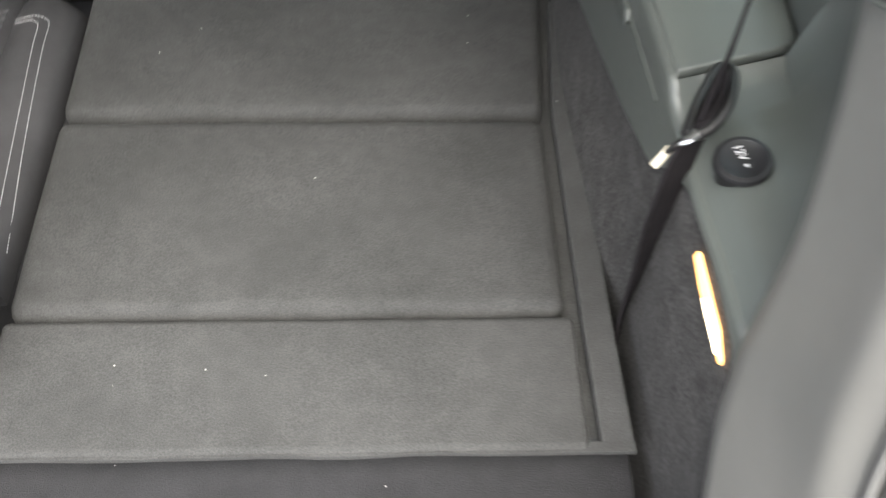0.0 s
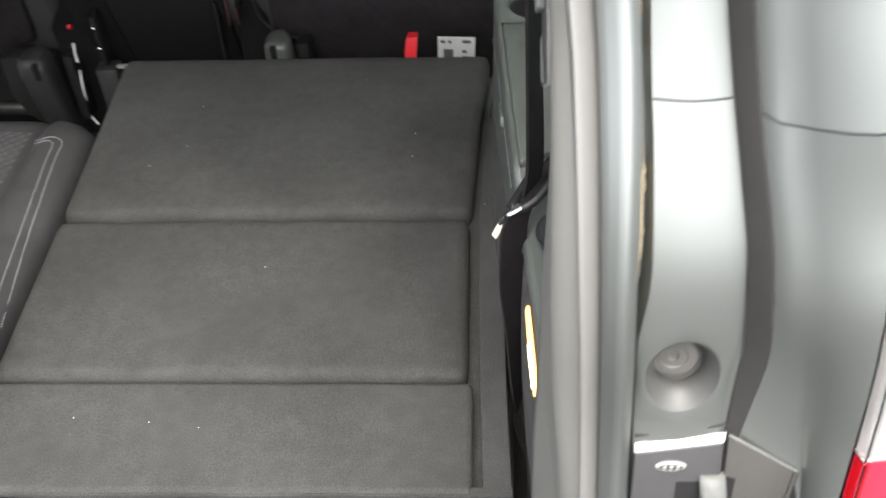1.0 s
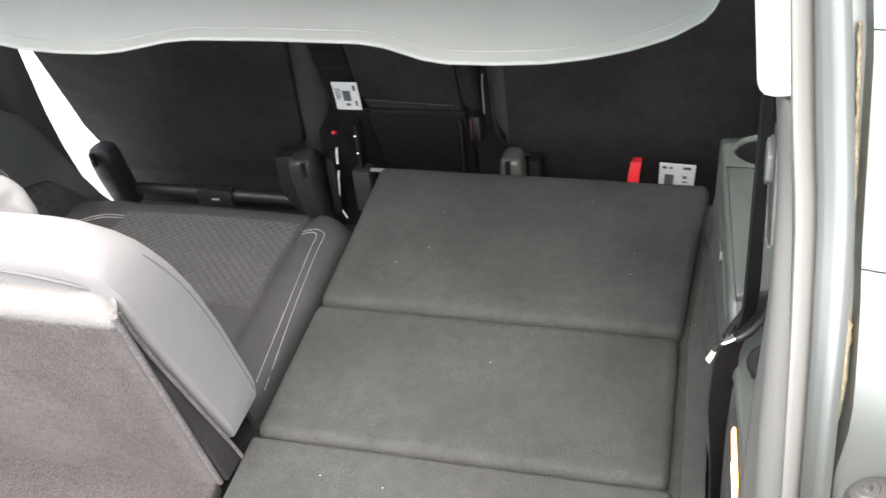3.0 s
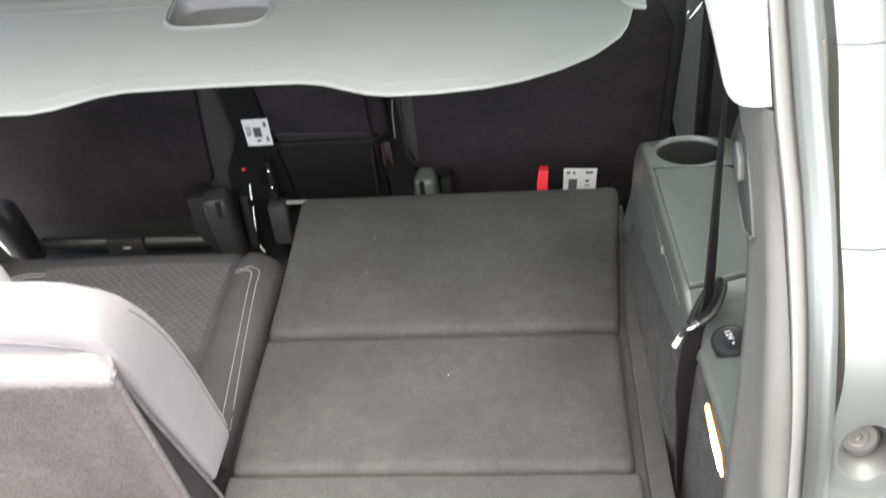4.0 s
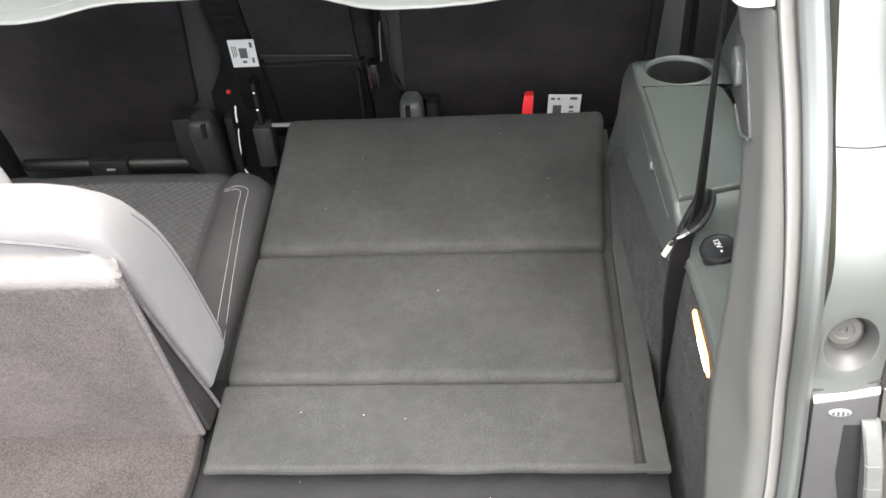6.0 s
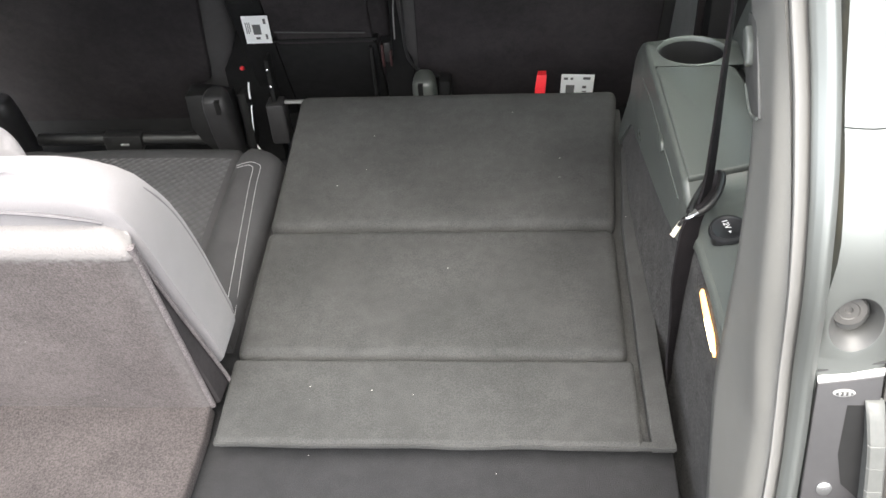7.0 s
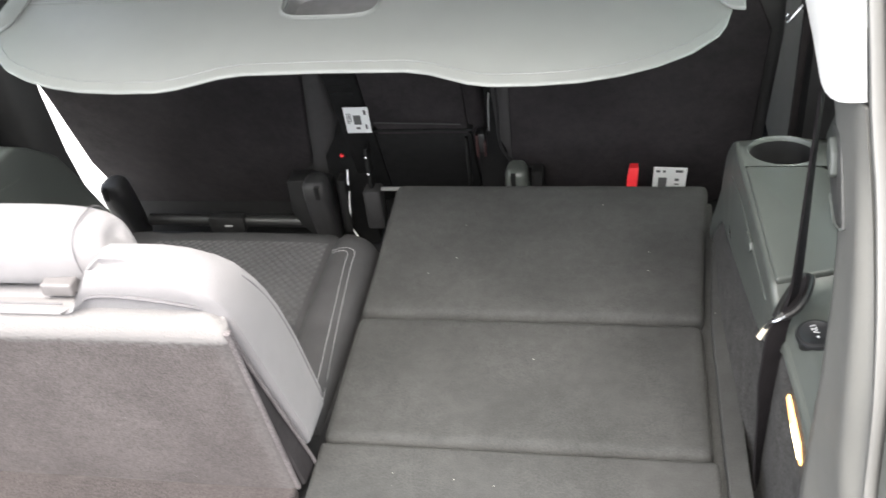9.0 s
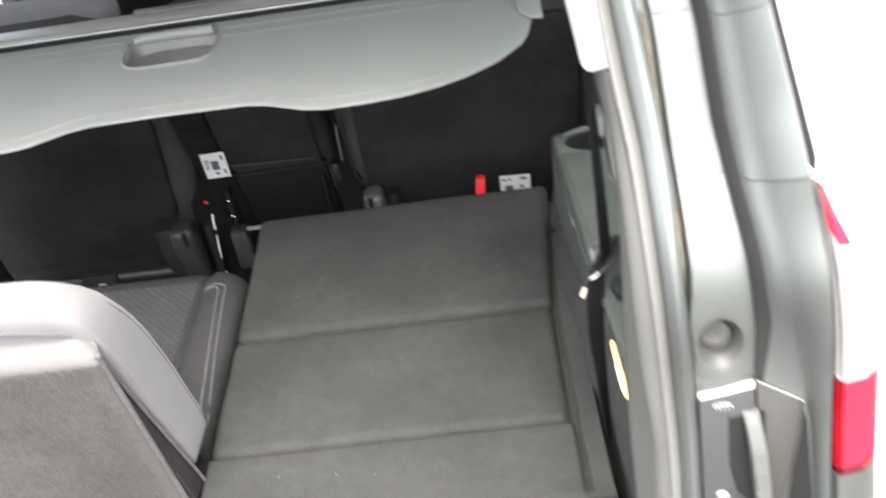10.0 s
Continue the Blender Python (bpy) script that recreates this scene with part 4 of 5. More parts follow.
def quarter_trim(side):
    flip = (lambda b: b) if side > 0 else mirrored
    fx = (lambda x: x) if side > 0 else (lambda x: 2 * CX - x)
    ob = thing("quarter_trim", (fx(0.64), 0.25, 0.60), "dark grey plastic side trim with a lidded storage bin and cup holder", "side trim", "side trims")
    ys = sorted({*np.linspace(-0.165, 0.715, 56), 0.168, 0.178, 0.14, 0.10, 0.485})
    rows = []
    for y in ys:
        zc = min(lerp(CARPET_TOP, y), lerp(TOP, y) - 0.004)
        rows.append([(wall_x(y, z) + 0.001 + 0.0008 * noise.noise((y * 40, z * 40, 1)), y, z) for z in np.linspace(0.54, max(zc, 0.575), 16)])
    part("carpet_lining", flip(sheet(rows, -0.004)), CARPET_SIDE, ob, "grey carpet lining low on the side")
    rows = []
    for y in ys:
        zc, zt = min(lerp(CARPET_TOP, y), lerp(TOP, y) - 0.004), lerp(TOP, y)
        col = [(wall_x(y, z) - 0.003, y, z) for z in np.linspace(zc, zt - 0.007, 7)]
        x = wall_x(y, zt - 0.007) - 0.003
        col = [(col[0][0] + 0.006, y, zc - 0.002), (col[0][0] + 0.001, y, zc - 0.0005)] + col + [(x + 0.0008, y, zt - 0.0035), (x + 0.0025, y, zt - 0.001), (x + 0.006, y, zt)]
        rows.append(col)
    part("inner_wall", flip(sheet(rows)), PLASTIC, ob, "", 60)
    # nose in front of the cup holder
    rows = [[(x, y, lerp(TOP, y) - d) for x, d in ((wall_x(y, lerp(TOP, y)) + 0.003, 0.0), (0.60, -0.001), (0.65, -0.002), (0.69, -0.001), (0.70, 0.003))] for y in np.linspace(0.510, 0.715, 20)]
    part("bin_nose", flip(sheet(rows)), PLASTIC, ob, "", 60)
    # cup holder plate
    cxy, rx, ry = (0.6275, 0.469), 0.0465, 0.0385
    outer, ring = [], []
    for a in np.linspace(0, 2 * math.pi, 64, endpoint=False):
        c, s_ = math.cos(a), math.sin(a)
        k = 1 / max(abs(c), abs(s_))
        u, v = max(-1, min(1, c * k)), max(-1, min(1, s_ * k))
        y = cxy[1] + (0.0405 if v < 0 else 0.043) * v
        x = cxy[0] + ((cxy[0] - wall_x(y, lerp(TOP, y)) - 0.003) if u < 0 else 0.066) * u
        outer.append((x, y, lerp(TOP, y) + 0.0002))
        ring.append((c, s_))

    def circ(q, z):
        return [(cxy[0] + (rx + q) * c, cxy[1] + (ry + q) * s_, z) for c, s_ in ring]

    part("cup_plate", flip(sheet([outer, circ(0.0018, 0.9833), circ(0.0012, 0.9842), circ(0.0004, 0.9843), circ(-0.0006, 0.9835), circ(-0.002, 0.976)], wrap=True)), PLASTIC, ob, "", 60)
    bm = sheet([circ(-0.002, 0.977), circ(-0.004, 0.94), circ(-0.009, 0.905)], wrap=True)
    bm.verts.ensure_lookup_table()
    bm.faces.new(bm.verts[-64:])
    part("cup_well", flip(bm), BLACK, ob, "deep black cup holder well")
    # lid
    lid = [(0.5859, 0.1785), (0.668, 0.2035), (0.682, 0.210), (0.688, 0.222), (0.690, 0.27), (0.689, 0.33), (0.684, 0.39), (0.679, 0.4175), (0.672, 0.4260), (0.5741, 0.4260), (0.5755, 0.40)]
    part("bin_lid", flip(prism([(x, y, 0.974) for x, y in lid], (0, 0, 0.0108), 0.0032, 3)), PLASTIC, ob, "flat grey bin lid")
    part("bin_frame", flip(prism([(x, y, 0.955) for x, y in ((0.586, 0.174), (0.692, 0.205), (0.705, 0.24), (0.705, 0.436), (0.580, 0.436))], (0, 0, 0.0175), 0.002)), BLACK, ob)
    part("lid_latch", flip(prism([(wall_x(y, z) - 0.003, y, z) for y, z in ((0.292, 0.941), (0.300, 0.931), (0.326, 0.930), (0.330, 0.944), (0.318, 0.950), (0.298, 0.950))], (-0.004, 0, 0), 0.0015)), PLASTIC, ob)
    part("lid_groove", flip(tube([(wall_x(y, 0.944) - 0.0032, y, 0.944 - 0.012 * max(0, y - 0.40) / 0.08) for y in np.linspace(0.19, 0.48, 24)], 0.0013, 6)), PLASTIC, ob)
    # shelf behind the bin, rising towards the car's side
    rows = []
    for y in np.linspace(-0.05, 0.176, 26):
        z = lerp(TOP, y)
        k = lerp(((-0.05, 1.0), (0.08, 0.9), (0.13, 0.45), (0.165, 0.06), (0.176, 0.0)), y)
        x = wall_x(y, z - 0.007) + 0.003
        f = 0.3 * max(0.0, min(1.0, (y - 0.05) / 0.126))
        row = [(x, z), (x + 0.004, z + 0.005 * k), (x + 0.010, z + 0.016 * k), (x + 0.018, z + 0.026 * k), (x + 0.045, z + 0.031 * k), (0.676, z + 0.034 * k), (0.690, z + 0.038), (0.702, z + 0.06), (0.710, z + 0.12)]
        rows.append([(a, y + f * (min(a, 0.69) - x), b) for a, b in row])
    part("shelf", flip(sheet(rows)), PLASTIC, ob, "", 60)
    # wall outside of the bin
    rows = [[(x, y, z) for x, z in ((0.692, 0.962), (0.6935, 0.980), (0.698, 1.00), (0.706, 1.03), (0.712, 1.055))] for y in np.linspace(0.16, 0.52, 10)]
    part("upper_wall", flip(sheet(rows, -0.01)), PLASTIC, ob)
    rows = [[(x, y, 1.055) for x in (0.71, 0.80)] for y in (0.0, 0.3, 0.52)]
    part("window_ledge", flip(sheet(rows, 0.008)), PLASTIC, ob)
    return ob


quarter_trim(1)
quarter_trim(-1)


# ---- pillar trims, seal and body on the right ----
SEAL_Y = ((0.62, -0.283), (0.90, -0.199), (0.98, -0.176), (1.04, -0.162), (1.08, -0.159), (1.12, -0.157), (1.16, -0.148), (1.20, -0.134), (1.24, -0.113), (1.28, -0.091), (1.34, -0.067), (1.62, 0.017))


def seal_y(z):
    """The seal bows rearwards at the height of the tail lamp."""
    return (lerp(SEAL_Y, z - 0.012) + lerp(SEAL_Y, z) + lerp(SEAL_Y, z + 0.012)) / 3


T_X = ((0.62, 0.592), (0.85, 0.614), (0.95, 0.618), (1.01, 0.6162), (1.07, 0.6127), (1.13, 0.6084), (1.19, 0.6041), (1.25, 0.5999), (1.28, 0.5978), (1.33, 0.590), (1.43, 0.580), (1.62, 0.548))
S_X = ((0.62, 0.612), (0.85, 0.634), (0.98, 0.636), (1.06, 0.6335), (1.13, 0.6296), (1.16, 0.6283), (1.19, 0.6276), (1.22, 0.6272), (1.25, 0.6262), (1.28, 0.6248), (1.31, 0.6215), (1.37, 0.613), (1.62, 0.573))
E_X = ((0.62, 0.592), (0.90, 0.594), (0.955, 0.5965), (1.07, 0.5955), (1.10, 0.597), (1.14, 0.5985), (1.20, 0.599), (1.25, 0.596), (1.32, 0.586))
E_Y = ((0.62, -0.165), (0.70, -0.145), (0.80, -0.100), (0.88, -0.062), (0.955, -0.046), (1.066, -0.050), (1.10, -0.040), (1.14, -0.028), (1.20, -0.004), (1.25, 0.015), (1.32, 0.060))

pillar = thing("pillar_trim", (0.61, -0.03, 0.66), "grained grey plastic lower trim of the rear pillar", "pillar trim")
rows = []
for z in np.linspace(0.62, 1.338, 31):
    e = Vector((lerp(E_X, z), lerp(E_Y, z), z))
    t = Vector((lerp(T_X, z), seal_y(z) + 0.005, z))
    row = [Vector((0.70, e.y + 0.07, z)), Vector((0.65, e.y + 0.03, z)), e + Vector((0.012, 0.010, 0))]
    for u in (0.0, 0.1, 0.25, 0.4, 0.55, 0.68, 0.78, 0.83, 0.87, 0.90, 0.93, 0.96, 0.98, 1.0):
        p = e.lerp(t, u)
        b = lerp(((0.0, 0.0), (0.3, 0.003), (0.6, 0.006), (0.78, 0.0085), (0.86, 0.0090), (0.92, 0.0068), (0.97, 0.0030), (1.0, 0.0)), u)
        row.append(p + Vector((-b * lerp(((0.95, 0.9), (1.04, 1.45), (1.13, 1.5), (1.19, 1.2), (1.25, 0.9), (1.33, 0.25)), z), 0, 0)))
    rows.append(row)
part("lower_cover", sheet(rows, 0.003), PLASTIC_LIGHT, pillar, "", 60)
# raised dark pad, the shade of a hollow put into its colour
recess = [(0.594, 0.040, 1.268), (0.594, 0.036, 1.235), (0.594, 0.012, 1.214), (0.594, -0.022, 1.205), (0.594, -0.046, 1.215), (0.594, -0.030, 1.232), (0.594, 0.0, 1.262), (0.594, 0.012, 1.275)]
hk = part("recess_shade", prism(recess, (-0.0045, 0, 0), 0.0012), RUBBER_DARK, pillar, "dark pad putting in the shade of a recess, with a bag hook")
part("bag_hook", prism([(0.591, 0.030, 1.257), (0.591, 0.024, 1.244), (0.591, 0.004, 1.234), (0.591, 0.000, 1.240), (0.591, 0.008, 1.256), (0.591, 0.022, 1.265)], (-0.007, 0, 0), 0.002, 3), PLASTIC, hk)
part("recess_lip", tube(smooth_path([(0.590, 0.012, 1.213), (0.589, -0.020, 1.205), (0.589, -0.044, 1.214)], 6), 0.0014, 8), PLASTIC, hk)
part("screw_mark", disc((0.6, -0.047, 1.05), (-1, -0.3, 0), ((0.005, -0.001), (0.005, 0.001), (0.003, 0.002)), 12), ALUMINIUM, pillar)

upper = thing("upper_pillar_trim", (0.58, 0.06, 1.30), "pale plastic upper trim of the rear pillar", "pillar trim")
rows = []
for s in np.linspace(0, 1, 16):
    z = 1.342 + 0.278 * s
    r_ = Vector((lerp(T_X, z) - 0.001, seal_y(z) + 0.006, z))
    f_ = Vector((0.580 - 0.03 * s, 0.066 + 0.36 * s, 1.316 + 0.18 * s))
    rows.append([r_.lerp(f_, u) + Vector((-0.006, -0.002, 0)) * math.sin(math.pi * u) + Vector((-0.003 * min(1.0, 5 * u), -0.002 * min(1.0, 5 * u), -0.012 * math.sin(math.pi * u) * (1 - s) ** 4)) for u in np.linspace(0, 1, 8)] + [f_ + Vector((0.02, 0.01, -0.004)), f_ + Vector((0.12, 0.05, 0.0))])
part("cover", sheet(rows, 0.003), TRIM_PALE, upper)

seal = thing("door_seal", (0.61, -0.1, 0.62), "grey rubber weatherstrip round the tailgate opening", "seal")
BUMP = ((0.0, -0.003), (0.03, -0.005), (0.06, -0.003), (0.09, 0.006), (0.14, 0.011), (0.20, 0.013), (0.26, 0.011), (0.31, 0.006), (0.35, -0.003), (0.39, -0.005), (0.42, 0.001), (0.46, 0.004), (0.60, 0.0055), (0.80, 0.006), (0.92, 0.005), (0.97, 0.002), (1.0, -0.004))
for nm, lo, hi, mt in (("inner_lip", 0.0, 0.05, RUBBER_DARK), ("bulb", 0.05, 0.38, RUBBER), ("painted_flange", 0.38, 1.0, PAINT)):
    rows = []
    for z in np.linspace(0.62, 1.62, 44):
        a = Vector((lerp(T_X, z) - 0.001, seal_y(z) + 0.006, z))
        b = Vector((lerp(S_X, z) + 0.004, seal_y(z) - 0.012, z))
        nrm = Vector((-(a.y - b.y), -(b.x - a.x), 0)).normalized()
        rows.append([a.lerp(b, u) + nrm * v for u, v in ((u, lerp(BUMP, u)) for u in np.linspace(lo, hi, 18))])
    flange_ = part(nm, sheet(rows, 0.002), mt, None if mt is PAINT else seal)


PAINT_Y = ((0.60, -0.3057), (0.98, -0.180), (1.04, -0.161), (1.08, -0.153), (1.12, -0.149), (1.16, -0.141), (1.19, -0.127), (1.22, -0.111), (1.25, -0.094), (1.29, -0.078), (1.62, 0.031))


def pp(z):
    """The painted face of the pillar."""
    return (lerp(PAINT_Y, z - 0.015) + lerp(PAINT_Y, z) + lerp(PAINT_Y, z + 0.015)) / 3


M_X = ((0.60, 0.70), (1.04, 0.700), (1.10, 0.702), (1.17, 0.696), (1.24, 0.684), (1.29, 0.676), (1.37, 0.668), (1.62, 0.626))
L_X = ((0.60, 0.640), (0.98, 0.645), (1.06, 0.6415), (1.11, 0.6395), (1.14, 0.6430), (1.16, 0.6435), (1.22, 0.641), (1.25, 0.6383), (1.30, 0.635), (1.37, 0.630), (1.62, 0.592))
body = thing("body_pillar", (0.70, -0.15, 0.60), "silver-painted body pillar beside the tailgate opening", "car body")
flange_.parent, flange_.matrix_parent_inverse = body, Matrix.Translation(-body.location)


E_OUT = ((0.6, 0.762), (0.95, 0.7639), (1.0, 0.7655), (1.05, 0.7659), (1.1, 0.7628), (1.15, 0.7582), (1.2, 0.7523), (1.24, 0.745), (1.3, 0.7355), (1.37, 0.7209), (1.62, 0.6739))
EDGE_Y = ((0.6, -0.31), (0.95, -0.212), (1.0, -0.197), (1.05, -0.187), (1.1, -0.184), (1.15, -0.178), (1.2, -0.158), (1.24, -0.148), (1.3, -0.118), (1.37, -0.095), (1.62, -0.014))
W_G = ((0.60, 0.050), (1.00, 0.046), (1.08, 0.034), (1.15, 0.021), (1.24, 0.018), (1.62, 0.016))
D_G = ((0.60, 0.004), (1.00, 0.006), (1.08, 0.012), (1.15, 0.021), (1.24, 0.023), (1.62, 0.024))


def rise(z):
    """How far the outer edge stands higher than the inner one."""
    return lerp(((0.95, 0.0), (1.15, 0.015), (1.62, 0.015)), z)


def body_row(z):
    """From the seal outwards: flange, joint, pillar face, step, quarter panel edge."""
    l, m, y = lerp(L_X, z), lerp(M_X, z), pp(z)
    w, g, o = lerp(W_G, z), lerp(D_G, z), lerp(E_OUT, z)
    s0 = lerp(S_X, z) + 0.003
    s = s0 + (l - 0.0045 - s0) * lerp(((1.11, 1.0), (1.135, 0.0)), z)
    ys = seal_y(z) - 0.011
    r = m + w
    f, e, h = y - g, lerp(EDGE_Y, z), rise(z)
    deep = lerp(((1.10, 0.030), (1.14, 0.018)), z)
    return [(s0 - 0.003, ys + 0.02, z), (s0, ys, z), (s, ys + 0.35 * (s - s0), z), (s + 0.0012, ys + 0.002 + 0.35 * (s - s0), z), (s + 0.002, y + deep, z), (l - 0.001, y + deep + 0.001, z), (l, y + 0.010, z), (l + 0.0015, y, z), (l + 0.012, y - 0.002, z), ((l + m) / 2, y - 0.003, z), (m - 0.012, y - 0.002, z), (m - 0.004, y - 0.0005, z), (m, y + 0.001, z), (m + 0.33 * w, y + 0.001 - 0.33 * g, z), (m + 0.67 * w, y - 0.67 * g, z), (r, y - g, z), (r + 0.004, y - g - 0.0015, z), (r + (o - r) * 0.3, f + (e - f) * 0.30 - 0.004, z + 0.3 * h), (r + (o - r) * 0.6, f + (e - f) * 0.62 - 0.006, z + 0.6 * h), (r + (o - r) * 0.85, f + (e - f) * 0.86 - 0.006, z + 0.85 * h), (o - 0.002, e - 0.004, z + h), (o, e, z + h), (o + 0.001, e + 0.05, z + h), (o + 0.003, e + 0.12, z + h)]


for nm, z0, z1, n in (("lower_panel", 0.60, 1.2415, 40), ("middle_panel", 1.2425, 1.3802, 10), ("upper_panel", 1.3810, 1.62, 14)):
    zs = sorted({*np.linspace(z0, z1, n), *((1.049, 1.119) if z0 < 1 else ())})
    bm = bmesh.new()
    vs = [[bm.verts.new(p) for p in body_row(z)[5:]] for z in zs]
    for za, zb, a, b in zip(zs, zs[1:], vs, vs[1:]):
        for i in range(len(a) - 1):
            if 1.0485 < (za + zb) / 2 < 1.1195 and 2 <= i <= 5:
                continue
            bm.faces.new((a[i], a[i + 1], b[i + 1], b[i]))
    bm.verts.ensure_lookup_table()
    part(nm, bm, PAINT, body, "", 42)
for z in (1.242, 1.3806):
    part("joint", sheet([[(x, y + 0.0025, h + d) for x, y, h in body_row(z)[6:]] for d in (-0.003, 0.003)]), PAINT, body)
part("inner_flange", sheet([body_row(z)[:6] for z in np.linspace(0.60, 1.62, 50)]), PAINT, body)
# dark strip laid on the step to put in its shade, tapering out above the striker
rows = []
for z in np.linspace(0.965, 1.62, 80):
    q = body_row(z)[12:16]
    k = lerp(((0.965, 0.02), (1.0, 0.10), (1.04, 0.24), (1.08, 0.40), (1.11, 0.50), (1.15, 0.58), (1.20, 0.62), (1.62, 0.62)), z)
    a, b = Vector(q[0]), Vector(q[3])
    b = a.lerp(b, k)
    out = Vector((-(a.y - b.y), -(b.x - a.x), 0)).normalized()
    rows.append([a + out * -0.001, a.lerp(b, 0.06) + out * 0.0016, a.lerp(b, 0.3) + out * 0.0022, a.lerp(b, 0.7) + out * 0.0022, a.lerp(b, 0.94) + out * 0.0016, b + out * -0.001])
part("step_shade", sheet(rows), material("step_shade_dark", (0.02, 0.019, 0.0185), 0.75, vary=0.1, spec=0.3), body, "dark strip that puts in the shade of the step")
# access plug in its dished recess
cz, cxp, rr_ = 1.084, 0.669, 0.0205
outer, dish = [], []
for a in np.linspace(0, 2 * math.pi, 48, endpoint=False):
    c, s_ = math.cos(a), math.sin(a)
    k = 1 / max(abs(c), abs(s_))
    z = cz + 0.035 * max(-1, min(1, s_ * k))
    u = max(-1, min(1, c * k))
    row = body_row(z)
    x = row[7][0] + (row[11][0] - row[7][0]) * (u + 1) / 2
    outer.append((x, float(np.interp(x, [p[0] for p in row[7:12]], [p[1] for p in row[7:12]])), z))
    dish.append((c, s_))


def ring_at(q, d, dx=0.0, dz=0.0):
    return [(cxp + dx + q * c, pp(cz + dz + 1.25 * q * s_) + d, cz + dz + 1.25 * q * s_) for c, s_ in dish]


part("plug_surround", sheet([outer, ring_at(rr_ + 0.004, -0.0027), ring_at(rr_ + 0.0015, -0.0024)], wrap=True), PAINT, body, "", 70)
bm = sheet([ring_at(rr_ + 0.0015, -0.0024), ring_at(rr_ - 0.001, 0.0004), ring_at(rr_ - 0.0035, 0.0050), ring_at(rr_ - 0.006, 0.0100), ring_at(0.0155, 0.0135), ring_at(0.006, 0.0140)], wrap=True)
bm.verts.ensure_lookup_table()
bm.faces.new(bm.verts[-48:])
# pillar paint darkened here, the dish's shade put into its colour
part("plug_dish", bm, material("shaded_dish_paint", (0.05, 0.05, 0.0485), 0.5, metal=0.0, vary=0.06, size=30), body, "round dish pressed into the painted pillar", 70)
part("plug", disc((cxp - 0.004, pp(cz + 0.005) + 0.0105, cz + 0.005), (-0.12, -1, 0.2), ((0.0150, -0.004), (0.0150, 0.0015), (0.0140, 0.0028), (0.0088, 0.0030), (0.0080, 0.0022), (0.0035, 0.0022), (0.0025, 0.0008)), 36), material("plug_plastic", (0.062, 0.060, 0.057), 0.5, vary=0.12, size=60, spec=0.4), body, "round grey plug")

# bead of dirty sealant in the joint, ragged and thin
BEAD = ((1.125, 0.0004), (1.15, 0.0016), (1.18, 0.0027), (1.203, 0.0033), (1.212, 0.0010), (1.256, 0.0007), (1.262, 0.0014), (1.379, 0.0014))
rows = []
for z in np.linspace(1.125, 1.379, 90):
    w_ = lerp(L_X, z) - lerp(S_X, z) - 0.004
    x, y = lerp(L_X, z) - 0.42 * w_, pp(z) + 0.0130
    r = max(0.0005, lerp(BEAD, z) * (1 + 0.5 * noise.noise((0, 0, z * 90)) + 0.4 * noise.noise((4, 0, z * 220))))
    rows.append([(x + r * math.cos(a) + 0.0012 * noise.noise((1, 0, z * 120)), y + 0.9 * r * math.sin(a), z) for a in np.linspace(0, 2 * math.pi, 8, endpoint=False)])
part("sealant_bead", capped(rows), SEALANT, body, "grubby tan sealant bead in the joint")

# striker plate
plate = thing("striker_plate", (0.69, -0.18, 0.84), "satin black striker plate with a grey rubber buffer on the pillar", "striker plate")


def on_plate(x, z, d=0.006):
    return (x, pp(z) - d, z)


PLATE_GREY = material("grey_plate_plastic", (0.030, 0.029, 0.030), 0.42, vary=0.08, size=25, bump=0.1, bump_size=1200)
WING_GREY = material("olive_grey_plastic", (0.034, 0.032, 0.029), 0.45, vary=0.08, size=25, bump=0.1, bump_size=1200)
part("face", prism([on_plate(*p) for p in ((0.645, 1.028), (0.699, 1.036), (0.700, 0.99), (0.700, 0.86), (0.690, 0.845), (0.642, 0.845), (0.642, 0.86))], (0, 0.006, 0), 0.0015), PLATE_GREY, plate, "dark grey plastic face")
part("bright_edge", prism([on_plate(0.645, 1.0285, 0.0062), on_plate(0.699, 1.0365, 0.0062), on_plate(0.7003, 1.0400, 0.003), on_plate(0.645, 1.0318, 0.003)], (0, 0.002, 0.0005), 0.0006), ALUMINIUM, plate, "bright glossy chamfer")
part("top_shadow_gap", tube([on_plate(0.645, 1.0365, 0.0008), on_plate(0.700, 1.0450, 0.0008)], 0.0012, 6), BLACK, plate)
part("side_wing", prism([on_plate(*p) for p in ((0.7012, 1.042, 0.0058), (0.722, 1.031, 0.0078), (0.744, 1.019, 0.0095), (0.738, 0.983, 0.0095), (0.721, 0.917, 0.0080), (0.716, 0.87, 0.0070), (0.7012, 0.86, 0.0058))], (0, 0.004, 0), 0.0012), WING_GREY, plate, "olive-grey plastic wing")
part("wing_edge", tube([on_plate(0.7012, 1.0425, 0.0062), on_plate(0.722, 1.0315, 0.0082), on_plate(0.744, 1.0195, 0.0098)], 0.0007, 6), STEEL, plate)
part("wing_rim", tube([on_plate(0.7440, 1.018, 0.0095), on_plate(0.738, 0.983, 0.0095), on_plate(0.721, 0.917, 0.0080)], 0.0016, 6), WING_GREY, plate)
part("wing_underside", prism([on_plate(*p) for p in ((0.7445, 1.016, 0.0068), (0.751, 0.985, 0.0068), (0.756, 0.955, 0.0068), (0.758, 0.90, 0.0068), (0.724, 0.90, 0.0068), (0.739, 0.980, 0.0068))], (0, 0.004, 0)), BLACK_MATTE, plate, "shadowed black underside")
